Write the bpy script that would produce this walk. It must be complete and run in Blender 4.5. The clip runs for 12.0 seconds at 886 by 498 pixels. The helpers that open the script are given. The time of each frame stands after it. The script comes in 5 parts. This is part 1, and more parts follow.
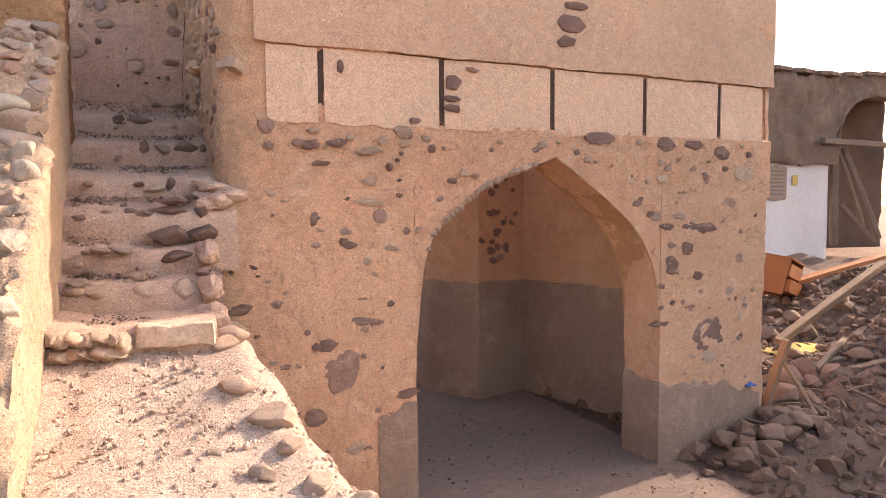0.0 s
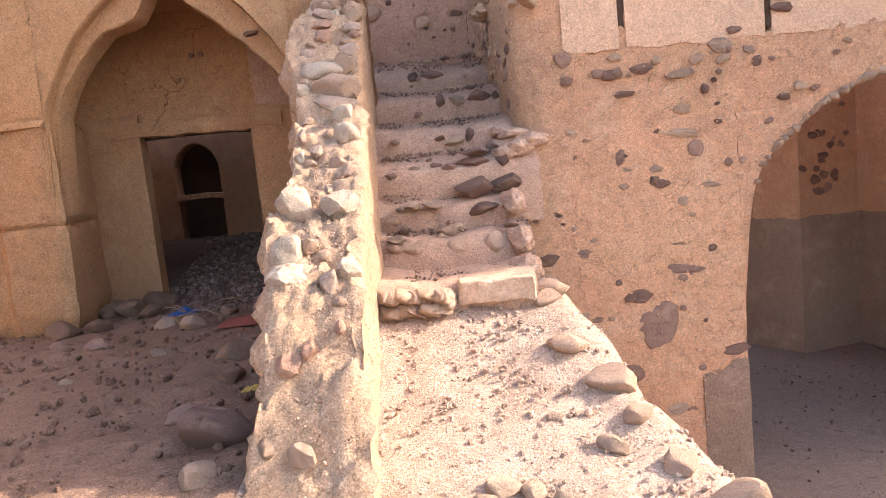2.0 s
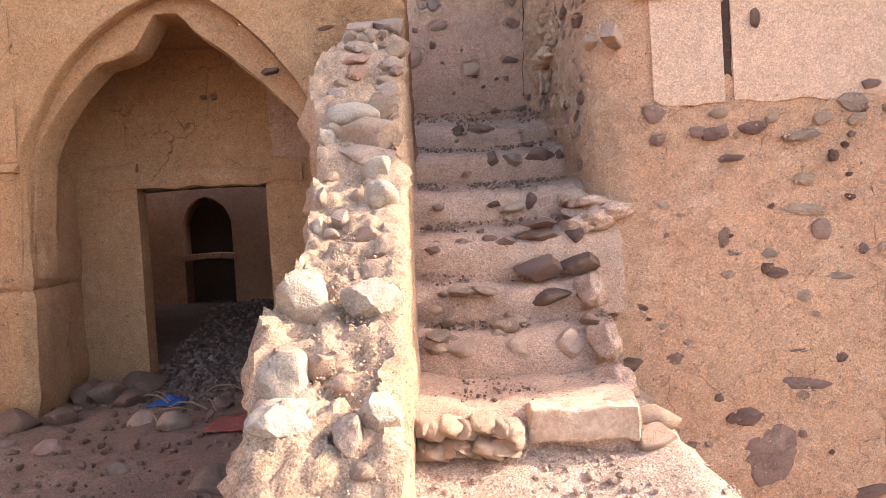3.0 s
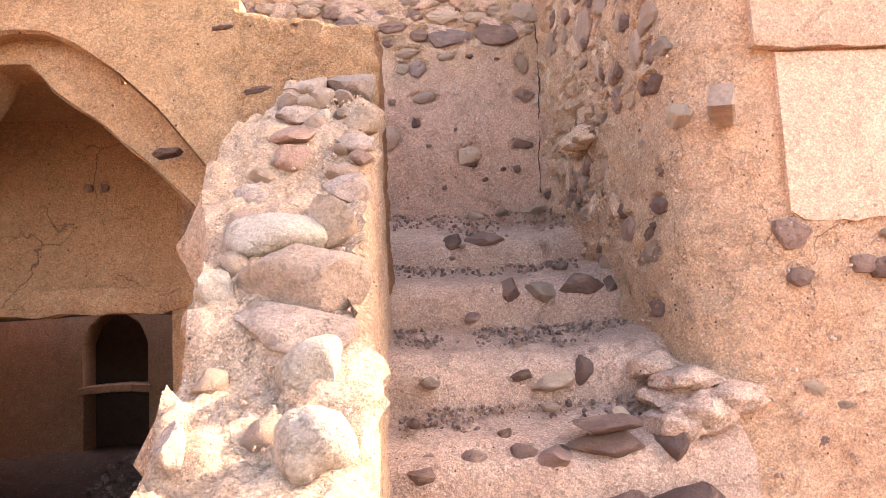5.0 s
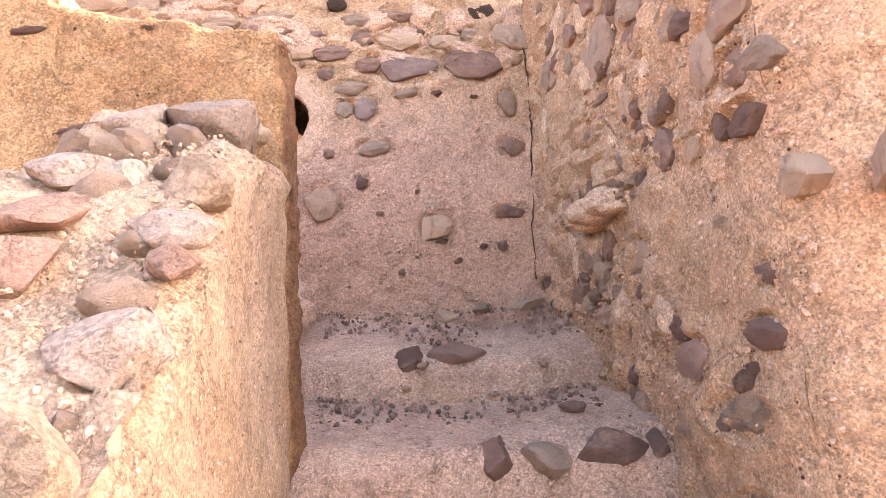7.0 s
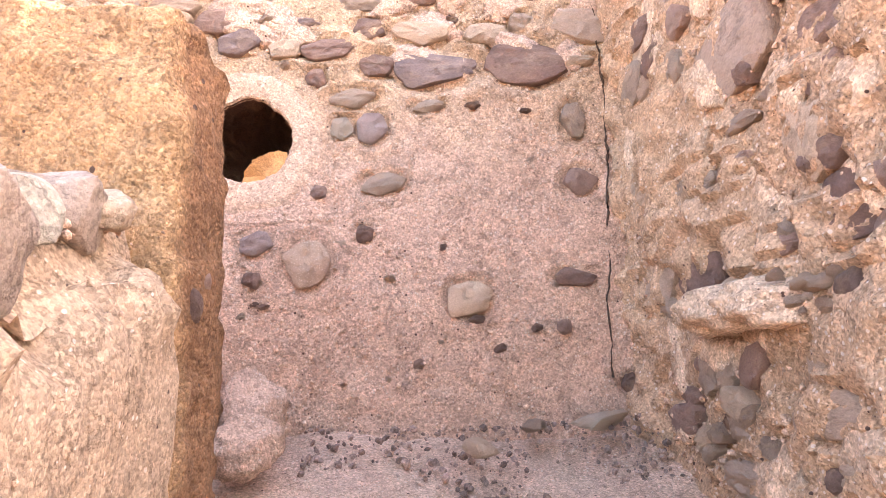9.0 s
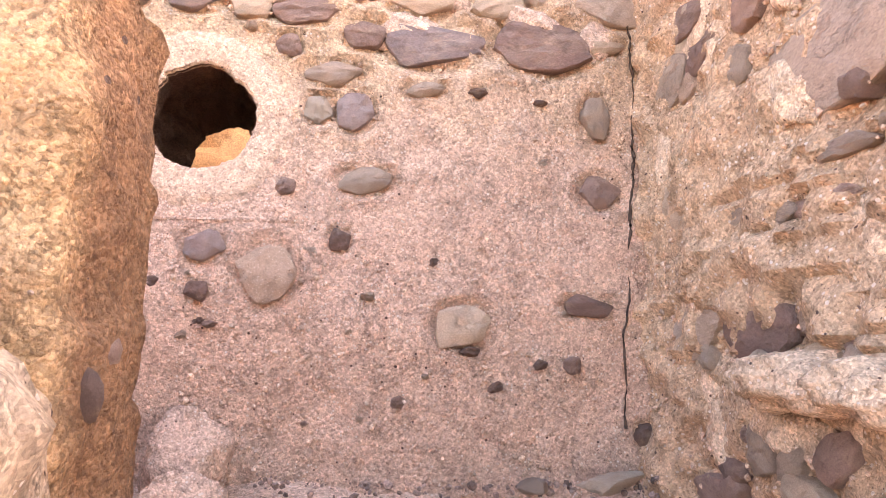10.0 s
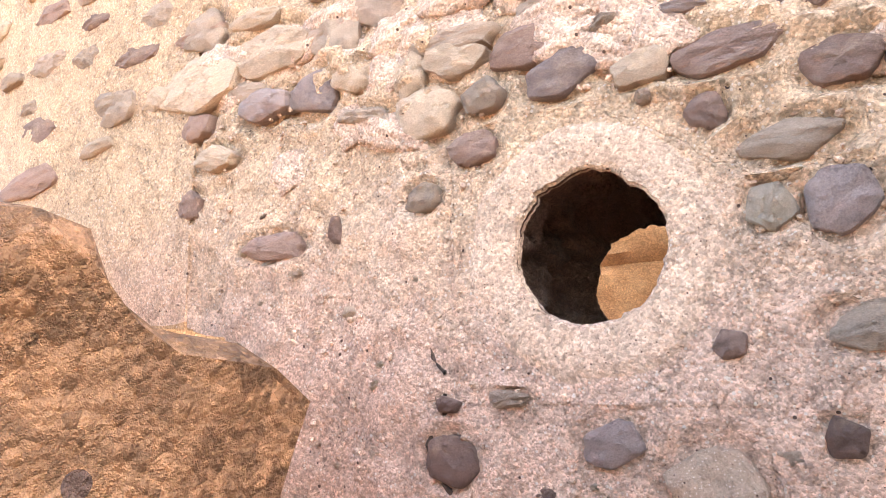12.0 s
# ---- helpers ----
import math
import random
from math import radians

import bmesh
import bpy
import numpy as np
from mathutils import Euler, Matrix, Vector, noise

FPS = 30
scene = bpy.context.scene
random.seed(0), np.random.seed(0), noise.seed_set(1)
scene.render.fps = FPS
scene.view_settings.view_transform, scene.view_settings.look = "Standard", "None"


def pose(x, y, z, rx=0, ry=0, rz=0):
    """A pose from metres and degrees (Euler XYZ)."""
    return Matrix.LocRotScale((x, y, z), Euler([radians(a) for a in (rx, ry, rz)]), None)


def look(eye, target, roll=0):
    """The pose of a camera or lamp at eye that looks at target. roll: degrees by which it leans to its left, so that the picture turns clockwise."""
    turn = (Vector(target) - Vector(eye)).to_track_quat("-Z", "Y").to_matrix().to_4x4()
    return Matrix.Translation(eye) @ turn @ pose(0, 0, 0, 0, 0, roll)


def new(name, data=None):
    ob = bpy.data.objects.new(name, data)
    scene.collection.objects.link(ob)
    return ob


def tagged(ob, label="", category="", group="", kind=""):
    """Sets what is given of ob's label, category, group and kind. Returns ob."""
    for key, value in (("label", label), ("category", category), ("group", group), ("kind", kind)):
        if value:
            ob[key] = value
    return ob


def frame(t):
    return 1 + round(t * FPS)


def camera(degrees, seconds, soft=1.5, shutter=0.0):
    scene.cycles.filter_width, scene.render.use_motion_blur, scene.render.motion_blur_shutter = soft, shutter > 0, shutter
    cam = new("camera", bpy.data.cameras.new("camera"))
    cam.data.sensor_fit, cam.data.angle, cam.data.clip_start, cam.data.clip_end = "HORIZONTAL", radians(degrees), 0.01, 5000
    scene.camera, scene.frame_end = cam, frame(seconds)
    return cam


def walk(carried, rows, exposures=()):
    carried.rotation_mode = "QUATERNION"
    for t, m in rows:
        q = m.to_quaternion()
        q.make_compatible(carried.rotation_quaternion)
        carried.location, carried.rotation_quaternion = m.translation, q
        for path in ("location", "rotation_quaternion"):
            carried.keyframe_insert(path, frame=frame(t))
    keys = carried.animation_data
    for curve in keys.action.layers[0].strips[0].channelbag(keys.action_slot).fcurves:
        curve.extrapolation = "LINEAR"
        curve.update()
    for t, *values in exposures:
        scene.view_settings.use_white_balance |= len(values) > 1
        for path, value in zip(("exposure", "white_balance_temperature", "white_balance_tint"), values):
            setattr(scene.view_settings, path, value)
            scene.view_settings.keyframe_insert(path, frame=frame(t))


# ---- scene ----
cam = camera(66.7, 12.0, soft=0.5)
PATH = [
    (0, (-0.335, -5.297, 2.318), (0.486, -3.478, 2.192), -0.4),
    (0.5, (-0.357, -5.277, 2.311), (0.17, -3.357, 2.125), -1.2),
    (1, (-0.415, -5.2, 2.312), (-0.114, -3.234, 2.103), -4.1),
    (1.5, (-0.492, -5.056, 2.31), (-0.391, -3.073, 2.068), -4.4),
    (2, (-0.534, -4.808, 2.292), (-0.476, -2.823, 2.049), -5.8),
    (2.5, (-0.578, -4.23, 2.304), (-0.533, -2.231, 2.237), -5.4),
    (3, (-0.673, -3.774, 2.369), (-0.659, -1.775, 2.31), -3.5),
    (3.2, (-0.733, -3.602, 2.393), (-0.718, -1.602, 2.358), -3.2),
    (4.8, (-0.733, -2.289, 2.671), (-0.617, -0.295, 2.78), -2.9),
    (5, (-0.725, -2.174, 2.745), (-0.609, -0.186, 2.927), -3.1),
    (5.5, (-0.635, -1.869, 2.822), (-0.609, 0.117, 3.054), 0.2),
    (6, (-0.641, -1.603, 2.909), (-0.522, 0.38, 3.142), 0.3),
    (6.5, (-0.614, -1.35, 2.97), (-0.41, 0.613, 3.292), -2.1),
    (6.7, (-0.555, -1.239, 3.007), (-0.384, 0.724, 3.354), -3.5),
    (8.3, (-0.541, -0.513, 3.27), (-0.279, 1.448, 3.559), -1.8),
    (8.5, (-0.514, -0.429, 3.3), (-0.349, 1.537, 3.627), -2.3),
    (9, (-0.463, -0.283, 3.453), (-0.388, 1.687, 3.792), -2.0),
    (9.5, (-0.47, -0.173, 3.476), (-0.497, 1.792, 3.85), -1.1),
    (10, (-0.53, 0.043, 3.605), (-0.333, 2.008, 3.875), 0.9),
    (10.5, (-0.541, 0.194, 3.651), (-0.231, 2.154, 3.903), -2.7),
    (11, (-0.451, 0.471, 3.777), (-0.606, 2.458, 3.946), -2.0),
    (11.3, (-0.471, 0.5, 3.868), (-0.904, 2.438, 4.101), 0.9),
    (11.5, (-0.486, 0.531, 3.866), (-1.09, 2.414, 4.169), 2.6),
    (11.8, (-0.519, 0.58, 3.914), (-1.333, 2.381, 4.22), 2.3),
    (12, (-0.588, 0.614, 3.943), (-1.622, 2.29, 4.295), -0.7),
]
walk(cam, [(t, look(eye, target, roll)) for t, eye, target, roll in PATH],
     exposures=((0, 1.86, 7700, 20), (1.5, 2.05, 7500, 20), (3, 2.15, 7300, 19), (5, 2.8, 7900, 25), (6.5, 3.08, 7900, 25), (9, 3.66, 7700, 22), (10.5, 3.7, 7900, 22), (12, 3.44, 7000, 9)))

# ---- light ----
SUN_EL, SUN_AZ = radians(30), radians(9)      # the sun stands along the facade, slightly behind it
world = bpy.data.worlds.new("world")
scene.world = world
world.use_nodes = True
sky = world.node_tree.nodes.new("ShaderNodeTexSky")
sky.sky_type, sky.sun_disc, sky.sun_elevation, sky.sun_rotation = "NISHITA", False, SUN_EL, radians(90) - SUN_AZ
sky.dust_density = 2.5
back = world.node_tree.nodes["Background"]
back.inputs[1].default_value = 0.15
world.node_tree.links.new(sky.outputs[0], back.inputs[0])
sun = new("sun", bpy.data.lights.new("sun", "SUN"))
sun.data.energy, sun.data.angle, sun.data.color = 2.05, radians(0.6), (1.0, 0.93, 0.82)
sun_dir = Vector((math.cos(SUN_EL) * math.cos(SUN_AZ), math.cos(SUN_EL) * math.sin(SUN_AZ), math.sin(SUN_EL)))
sun.matrix_world = look(sun_dir * 40, (0, 0, 0))


# ---- materials ----
def material(name, tones, rough=0.9, grain=1.0, speck=None, streak=0.0, relief=0.5, random_tone=0.0, island=0.0, scale=1.0, crack=0.0, side=None, sand=1.0):
    """Earthy surface: two base tones in broad patches, mottling, dark and pale grains, relief at four sizes, in metres."""
    m = bpy.data.materials.new(name)
    m.use_nodes = True
    t = m.node_tree
    n, l = t.nodes, t.links
    shader = n["Principled BSDF"]
    shader.inputs["Roughness"].default_value = rough
    shader.inputs["Specular IOR Level"].default_value = 0.25
    where = n.new("ShaderNodeTexCoord").outputs["Object"]
    if random_tone:
        shift = n.new("ShaderNodeVectorMath")
        shift.operation = "ADD"
        l.new(where, shift.inputs[0])
        info = n.new("ShaderNodeObjectInfo")
        l.new(info.outputs["Random"], shift.inputs[1])
        where = shift.outputs[0]

    def tex(size, detail=4.0, roughness=0.6):
        x = n.new("ShaderNodeTexNoise")
        x.inputs["Scale"].default_value, x.inputs["Detail"].default_value, x.inputs["Roughness"].default_value = size * scale, detail, roughness
        l.new(where, x.inputs["Vector"])
        return x.outputs["Fac"]

    def ramp(fac, a, b, low, high):
        x = n.new("ShaderNodeMapRange")
        x.inputs[1].default_value, x.inputs[2].default_value, x.inputs[3].default_value, x.inputs[4].default_value = a, b, low, high
        l.new(fac, x.inputs[0])
        return x.outputs[0]

    def mix(fac, a, b, mode="MIX"):
        x = n.new("ShaderNodeMix")
        x.data_type, x.blend_type = "RGBA", mode
        for socket, v in ((x.inputs[0], fac), (x.inputs[6], a), (x.inputs[7], b)):
            if isinstance(v, (int, float)):
                socket.default_value = v
            elif isinstance(v, tuple):
                socket.default_value = (*v, 1)
            else:
                l.new(v, socket)
        return x.outputs[2]

    def math_node(op, a, b):
        x = n.new("ShaderNodeMath")
        x.operation = op
        for socket, v in zip(x.inputs, (a, b)):
            if isinstance(v, (int, float)):
                socket.default_value = v
            else:
                l.new(v, socket)
        return x.outputs[0]

    color = mix(ramp(tex(1.1), 0.38, 0.62, 0, 1), tones[0], tones[1])
    if len(tones) > 2:
        color = mix(ramp(tex(2.7, 5, 0.7), 0.52, 0.66, 0, 0.8), color, tones[2])
    if side:     # another plaster, and the pillar's lit front, beyond a ragged line across x or y
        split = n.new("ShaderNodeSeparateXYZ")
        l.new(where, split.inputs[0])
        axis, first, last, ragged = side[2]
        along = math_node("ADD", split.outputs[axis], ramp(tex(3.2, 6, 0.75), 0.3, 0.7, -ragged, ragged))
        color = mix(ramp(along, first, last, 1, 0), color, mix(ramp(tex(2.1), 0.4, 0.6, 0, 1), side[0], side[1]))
    color = mix(1.0, color, ramp(tex(13, 8, 0.75), 0.36, 0.64, 1 - 0.09 * sand, 1 + 0.08 * sand), "MULTIPLY")
    color = mix(1.0, color, ramp(tex(0.55, 4, 0.6), 0.35, 0.65, 0.88, 1.09), "MULTIPLY")
    fine = tex(120, 4, 0.8)
    color = mix(1.0, color, ramp(fine, 0.36, 0.64, 1 - 0.19 * sand, 1 + 0.17 * sand), "MULTIPLY")
    chips = tex(7.5, 9, 0.72)
    height = math_node("MULTIPLY", tex(5, 8, 0.68), 0.009 * relief)
    height = math_node("ADD", height, math_node("MULTIPLY", ramp(chips, 0.505, 0.53, 0, 1), 0.003 * relief))
    height = math_node("ADD", height, math_node("MULTIPLY", fine, 0.0075 * grain * relief))
    for size, tone, rise in ((95, 0.13, 0.0085), (230, 0.27, 0.0045)):     # sand and fine gravel bound in the mud
        v = n.new("ShaderNodeTexVoronoi")
        v.inputs["Scale"].default_value = size * scale
        l.new(where, v.inputs["Vector"])
        cell = n.new("ShaderNodeSeparateColor")
        l.new(v.outputs["Color"], cell.inputs[0])
        color = mix(1.0, color, ramp(cell.outputs[0], 0, 1, 1 - tone * sand, 1 + tone * sand), "MULTIPLY")
        dome = math_node("MULTIPLY", math_node("SUBTRACT", 0.7, v.outputs["Distance"]), cell.outputs[1])
        height = math_node("ADD", height, math_node("MULTIPLY", dome, rise * grain * relief * sand))
    if speck:
        for size, thresh, tone, sign in speck:
            v = n.new("ShaderNodeTexVoronoi")
            v.inputs["Scale"].default_value = size * scale
            l.new(where, v.inputs["Vector"])
            pick = n.new("ShaderNodeSeparateColor")
            l.new(v.outputs["Color"], pick.inputs[0])
            near = math_node("LESS_THAN", v.outputs["Distance"], math_node("MULTIPLY", pick.outputs[0], thresh))
            some = math_node("MULTIPLY", near, math_node("GREATER_THAN", pick.outputs[1], 0.42))
            color = mix(some, color, tone)
            height = math_node("ADD", height, math_node("MULTIPLY", some, 0.004 * sign))
    if crack:
        warp = n.new("ShaderNodeVectorMath")
        warp.operation = "MULTIPLY_ADD"
        wave = n.new("ShaderNodeTexNoise")
        wave.inputs["Scale"].default_value, wave.inputs["Detail"].default_value = 3.5, 5.0
        l.new(where, wave.inputs["Vector"])
        l.new(wave.outputs["Color"], warp.inputs[0])
        warp.inputs[1].default_value = (0.5, 0.5, 0.5)
        l.new(where, warp.inputs[2])
        line = n.new("ShaderNodeTexVoronoi")
        line.feature = "DISTANCE_TO_EDGE"
        line.inputs["Scale"].default_value = 1.9
        l.new(warp.outputs[0], line.inputs["Vector"])
        split = math_node("MULTIPLY", ramp(line.outputs["Distance"], 0.0, 0.008, 1, 0), ramp(tex(1.9, 3, 0.6), 0.5, 0.6, 0, crack))
        color = mix(split, color, (0.12, 0.07, 0.05))
        height = math_node("SUBTRACT", height, math_node("MULTIPLY", split, 0.008))
    if random_tone:
        color = mix(1.0, color, ramp(info.outputs["Random"], 0, 1, 1 - random_tone, 1 + random_tone), "MULTIPLY")
    if island:
        g = n.new("ShaderNodeNewGeometry")
        color = mix(1.0, color, ramp(g.outputs["Random Per Island"], 0, 1, 1 - island, 1 + island), "MULTIPLY")
    l.new(color, shader.inputs["Base Color"])
    bump = n.new("ShaderNodeBump")
    bump.inputs["Strength"].default_value, bump.inputs["Distance"].default_value = 1.0, 1.0
    l.new(height, bump.inputs["Height"])
    l.new(bump.outputs[0], shader.inputs["Normal"])
    return m


DARK_PIT, PALE_GRAIN = (0.11, 0.065, 0.05), (0.64, 0.50, 0.40)
PITS = ((34, 0.15, DARK_PIT, -1), (85, 0.36, PALE_GRAIN, 1), (130, 0.2, DARK_PIT, -1))
FINE_PITS = ((40, 0.14, DARK_PIT, -1), (120, 0.15, DARK_PIT, -1), (110, 0.34, PALE_GRAIN, 1), (58, 0.20, PALE_GRAIN, 1))
M_FACADE = material("orange_mud_plaster", ((0.66, 0.40, 0.25), (0.61, 0.35, 0.22), (0.68, 0.45, 0.30)), speck=PITS, relief=0.7, crack=0.6, side=((0.56, 0.365, 0.235), (0.51, 0.325, 0.21), (0, 0.24, 0.56, 0.14)))
M_PANEL = material("smooth_pale_plaster", ((0.66, 0.455, 0.32), (0.62, 0.415, 0.29), (0.68, 0.48, 0.345)), speck=((16, 0.1, DARK_PIT, -1),), relief=0.25, grain=0.5)
M_BAND = material("pinkish_smoothed_plaster", ((0.57, 0.375, 0.26), (0.53, 0.34, 0.235), (0.60, 0.41, 0.285)), speck=((16, 0.1, DARK_PIT, -1),), relief=0.45, grain=0.6, crack=0.5)
M_STAIR = material("pink_pebbly_mud", ((0.61, 0.41, 0.31), (0.56, 0.37, 0.275), (0.64, 0.45, 0.335)), speck=FINE_PITS, relief=0.8, crack=0.25)
M_BACK = material("pebbly_mud_under_ochre_mortar", ((0.57, 0.385, 0.25), (0.54, 0.36, 0.24)), speck=FINE_PITS, relief=0.9, crack=0.3, side=((0.585, 0.385, 0.285), (0.54, 0.35, 0.26), (2, 4.02, 4.36, 0.16)))
M_STAIR_WARM = material("ochre_pebbly_mud", ((0.59, 0.41, 0.28), (0.55, 0.375, 0.265), (0.62, 0.455, 0.32)), speck=FINE_PITS, relief=0.6)
M_PARAPET = material("pale_rubbed_mud_plaster", ((0.46, 0.315, 0.215), (0.40, 0.27, 0.18), (0.51, 0.365, 0.26)), speck=((38, 0.13, DARK_PIT, -1), (75, 0.26, PALE_GRAIN, 1)), relief=0.5, grain=0.7)
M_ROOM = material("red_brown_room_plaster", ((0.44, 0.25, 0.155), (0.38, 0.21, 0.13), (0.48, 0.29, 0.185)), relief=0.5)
M_OCHRE = material("ochre_mud_plaster", ((0.50, 0.30, 0.16), (0.45, 0.26, 0.14), (0.53, 0.34, 0.195)), speck=((20, 0.12, DARK_PIT, -1), (70, 0.2, PALE_GRAIN, 1)), relief=0.6, crack=0.8)
M_RING = material("pale_lime_mortar", ((0.535, 0.365, 0.26), (0.505, 0.34, 0.245)), speck=((120, 0.2, DARK_PIT, -1),), relief=0.45)
# dark end and paler front hold the pillar's shaded and lit sides
M_PILLAR = material("weathered_mud_shade_side", ((0.28, 0.145, 0.077), (0.24, 0.118, 0.06), (0.32, 0.18, 0.10)), speck=((24, 0.14, DARK_PIT, -1),), relief=0.9, side=((0.50, 0.30, 0.16), (0.45, 0.26, 0.14), (1, 0.655, 0.70, 0.025)))
# darker than the wall's mud to stand for shade deep in the tunnel
M_TUNNEL = material("rubble_in_tunnel_shade", ((0.20, 0.11, 0.075), (0.14, 0.08, 0.055), (0.25, 0.15, 0.10)), relief=1.0, scale=1.5)
M_DEEP_ORANGE = material("layered_orange_mud", ((0.56, 0.25, 0.09), (0.46, 0.19, 0.07), (0.62, 0.30, 0.12)), relief=0.6)
M_CEMENT = material("grey_cement_render", ((0.36, 0.255, 0.19), (0.29, 0.20, 0.15), (0.43, 0.315, 0.24)), relief=0.6, speck=((30, 0.1, DARK_PIT, -1),))
M_EARTH = material("dry_earth", ((0.275, 0.172, 0.122), (0.23, 0.142, 0.10), (0.33, 0.215, 0.155)), speck=((28, 0.2, (0.2, 0.13, 0.1), 1), (55, 0.3, (0.25, 0.165, 0.12), 1)), relief=0.8)
M_MOUND = material("crumbled_mud_rubble", ((0.57, 0.42, 0.325), (0.52, 0.37, 0.285), (0.62, 0.48, 0.38)), speck=((24, 0.16, (0.3, 0.2, 0.15), 1), (50, 0.45, (0.66, 0.52, 0.42), 1)), relief=0.9)
M_ROAD = material("grey_gravel_road", ((0.28, 0.195, 0.152), (0.23, 0.16, 0.125)), speck=((40, 0.3, (0.4, 0.32, 0.27), 1),), relief=0.6)
# dark earth of the room floors; on the yard it stands for shade
M_DARK_FLOOR = material("dark_floor_and_yard_shade", ((0.17, 0.11, 0.085), (0.13, 0.085, 0.065)), speck=((40, 0.3, (0.3, 0.21, 0.16), 1),), relief=0.8)
M_GRAVEL = material("loose_gravel", ((0.50, 0.36, 0.28), (0.42, 0.30, 0.24), (0.56, 0.43, 0.34)), relief=0.4, island=0.3)
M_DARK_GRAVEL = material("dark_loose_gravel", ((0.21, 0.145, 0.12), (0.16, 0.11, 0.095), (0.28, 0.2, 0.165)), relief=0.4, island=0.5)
M_YARD_RUBBLE = material("brown_broken_mud", ((0.21, 0.128, 0.09), (0.165, 0.10, 0.07), (0.27, 0.175, 0.125)), relief=0.6, island=0.35)
M_WALL_GRIT = material("wall_grit", ((0.57, 0.385, 0.28), (0.51, 0.34, 0.245), (0.61, 0.43, 0.315)), relief=0.3, island=0.28)
M_YARD_ROCK = material("dusty_brown_rubble_stone", ((0.25, 0.16, 0.115), (0.20, 0.125, 0.09), (0.31, 0.21, 0.155)), relief=0.8, random_tone=0.25, scale=0.3, sand=0.6)
STONE = [
    material("dark_purple_stone", ((0.21, 0.13, 0.105), (0.26, 0.16, 0.125), (0.42, 0.28, 0.195)), relief=0.8, random_tone=0.3, scale=0.3, sand=0.45),
    material("brown_red_stone", ((0.36, 0.23, 0.18), (0.30, 0.19, 0.16), (0.46, 0.31, 0.225)), relief=0.8, random_tone=0.25, scale=0.3, sand=0.45),
    material("grey_stone", ((0.43, 0.315, 0.24), (0.35, 0.255, 0.20), (0.50, 0.35, 0.245)), relief=0.75, random_tone=0.2, scale=0.3, sand=0.45),
    material("pale_tan_stone", ((0.55, 0.40, 0.29), (0.49, 0.35, 0.255), (0.57, 0.42, 0.31)), relief=0.7, random_tone=0.12, scale=0.3, sand=0.45),
    material("mud_crusted_stone", ((0.50, 0.35, 0.255), (0.45, 0.305, 0.23)), speck=FINE_PITS, relief=0.7, random_tone=0.1, scale=0.3, sand=0.45),
    material("white_limestone", ((0.42, 0.33, 0.255), (0.36, 0.28, 0.22), (0.46, 0.33, 0.24)), relief=0.6, random_tone=0.08, scale=0.3, sand=0.45),
    material("smooth_sandstone", ((0.42, 0.30, 0.225), (0.38, 0.27, 0.21)), relief=0.5, random_tone=0.12, scale=0.3, sand=0.45),
    material("lavender_grey_stone", ((0.34, 0.25, 0.225), (0.27, 0.195, 0.18), (0.42, 0.30, 0.24)), relief=0.75, random_tone=0.2, scale=0.3, sand=0.45),
]
M_WOOD = material("weathered_wood", ((0.30, 0.20, 0.13), (0.24, 0.155, 0.10)), relief=0.4, scale=2)
M_OLD_WOOD = material("grey_old_wood", ((0.20, 0.145, 0.11), (0.15, 0.11, 0.085)), relief=0.5, scale=2)
M_ORANGE = material("orange_varnished_wood", ((0.36, 0.13, 0.04), (0.30, 0.10, 0.035)), rough=0.5, relief=0.15)
M_LIME = material("white_limewash", ((0.62, 0.60, 0.60), (0.56, 0.53, 0.52)), relief=0.25)
M_RUIN = material("grey_brown_ruin_mud", ((0.23, 0.16, 0.12), (0.18, 0.125, 0.095), (0.29, 0.205, 0.155)), relief=2.5, scale=0.6)
# dark base tone stands for shade in holes, cracks, slits and dim rooms
M_SHADE_DARK = material("shade_dark_mud", ((0.10, 0.06, 0.042), (0.07, 0.045, 0.034)), relief=0.5)
M_BLUE = material("blue_plastic", ((0.03, 0.12, 0.35), (0.025, 0.09, 0.28)), rough=0.4, relief=0.1)
M_RED = material("faded_red_cloth", ((0.33, 0.10, 0.075), (0.26, 0.075, 0.06)), relief=0.4)
M_YELLOW = material("yellow_straw", ((0.55, 0.40, 0.12), (0.48, 0.33, 0.1)), relief=0.4)
M_PAPER = material("faded_brown_notice", ((0.30, 0.22, 0.17), (0.27, 0.2, 0.16)), relief=0.05)
M_TWIG = material("dry_twig", ((0.33, 0.23, 0.15), (0.25, 0.17, 0.11)), relief=0.3)


# ---- mesh helpers ----
def nz(x, y, z, f=1.0, s=0.0):
    return noise.noise((x * f + s, y * f + s * 1.7, z * f - s))


def rough(x, y, z, amp):
    return amp * (nz(x, y, z, 1.6) * 0.9 + nz(x, y, z, 5.0, 3) * 0.55 + nz(x, y, z, 14, 7) * 0.3)


def ridge(x, y, z, f, s=0.0):
    return 1 - 2.4 * abs(nz(x, y, z, f, s))


def smooth_mesh(name, verts, faces, mat, angle=40):
    me = bpy.data.meshes.new(name)
    me.from_pydata(verts, [], faces)
    me.materials.append(mat)
    me.polygons.foreach_set("use_smooth", [True] * len(me.polygons))
    me.set_sharp_from_angle(angle=radians(angle))
    me.update()
    return me


def part(name, data, mat, parent, label=""):
    """Links a mesh (or bmesh) as one object under a thing."""
    if isinstance(data, bmesh.types.BMesh):
        me = bpy.data.meshes.new(name)
        data.normal_update()
        data.to_mesh(me)
        data.free()
        me.materials.append(mat)
        data = me
    ob = new(name, data)
    ob.parent = parent
    return tagged(ob, label)


def structure(name, me, label, category="wall"):
    return tagged(new(name, me), label, category, kind="structure")


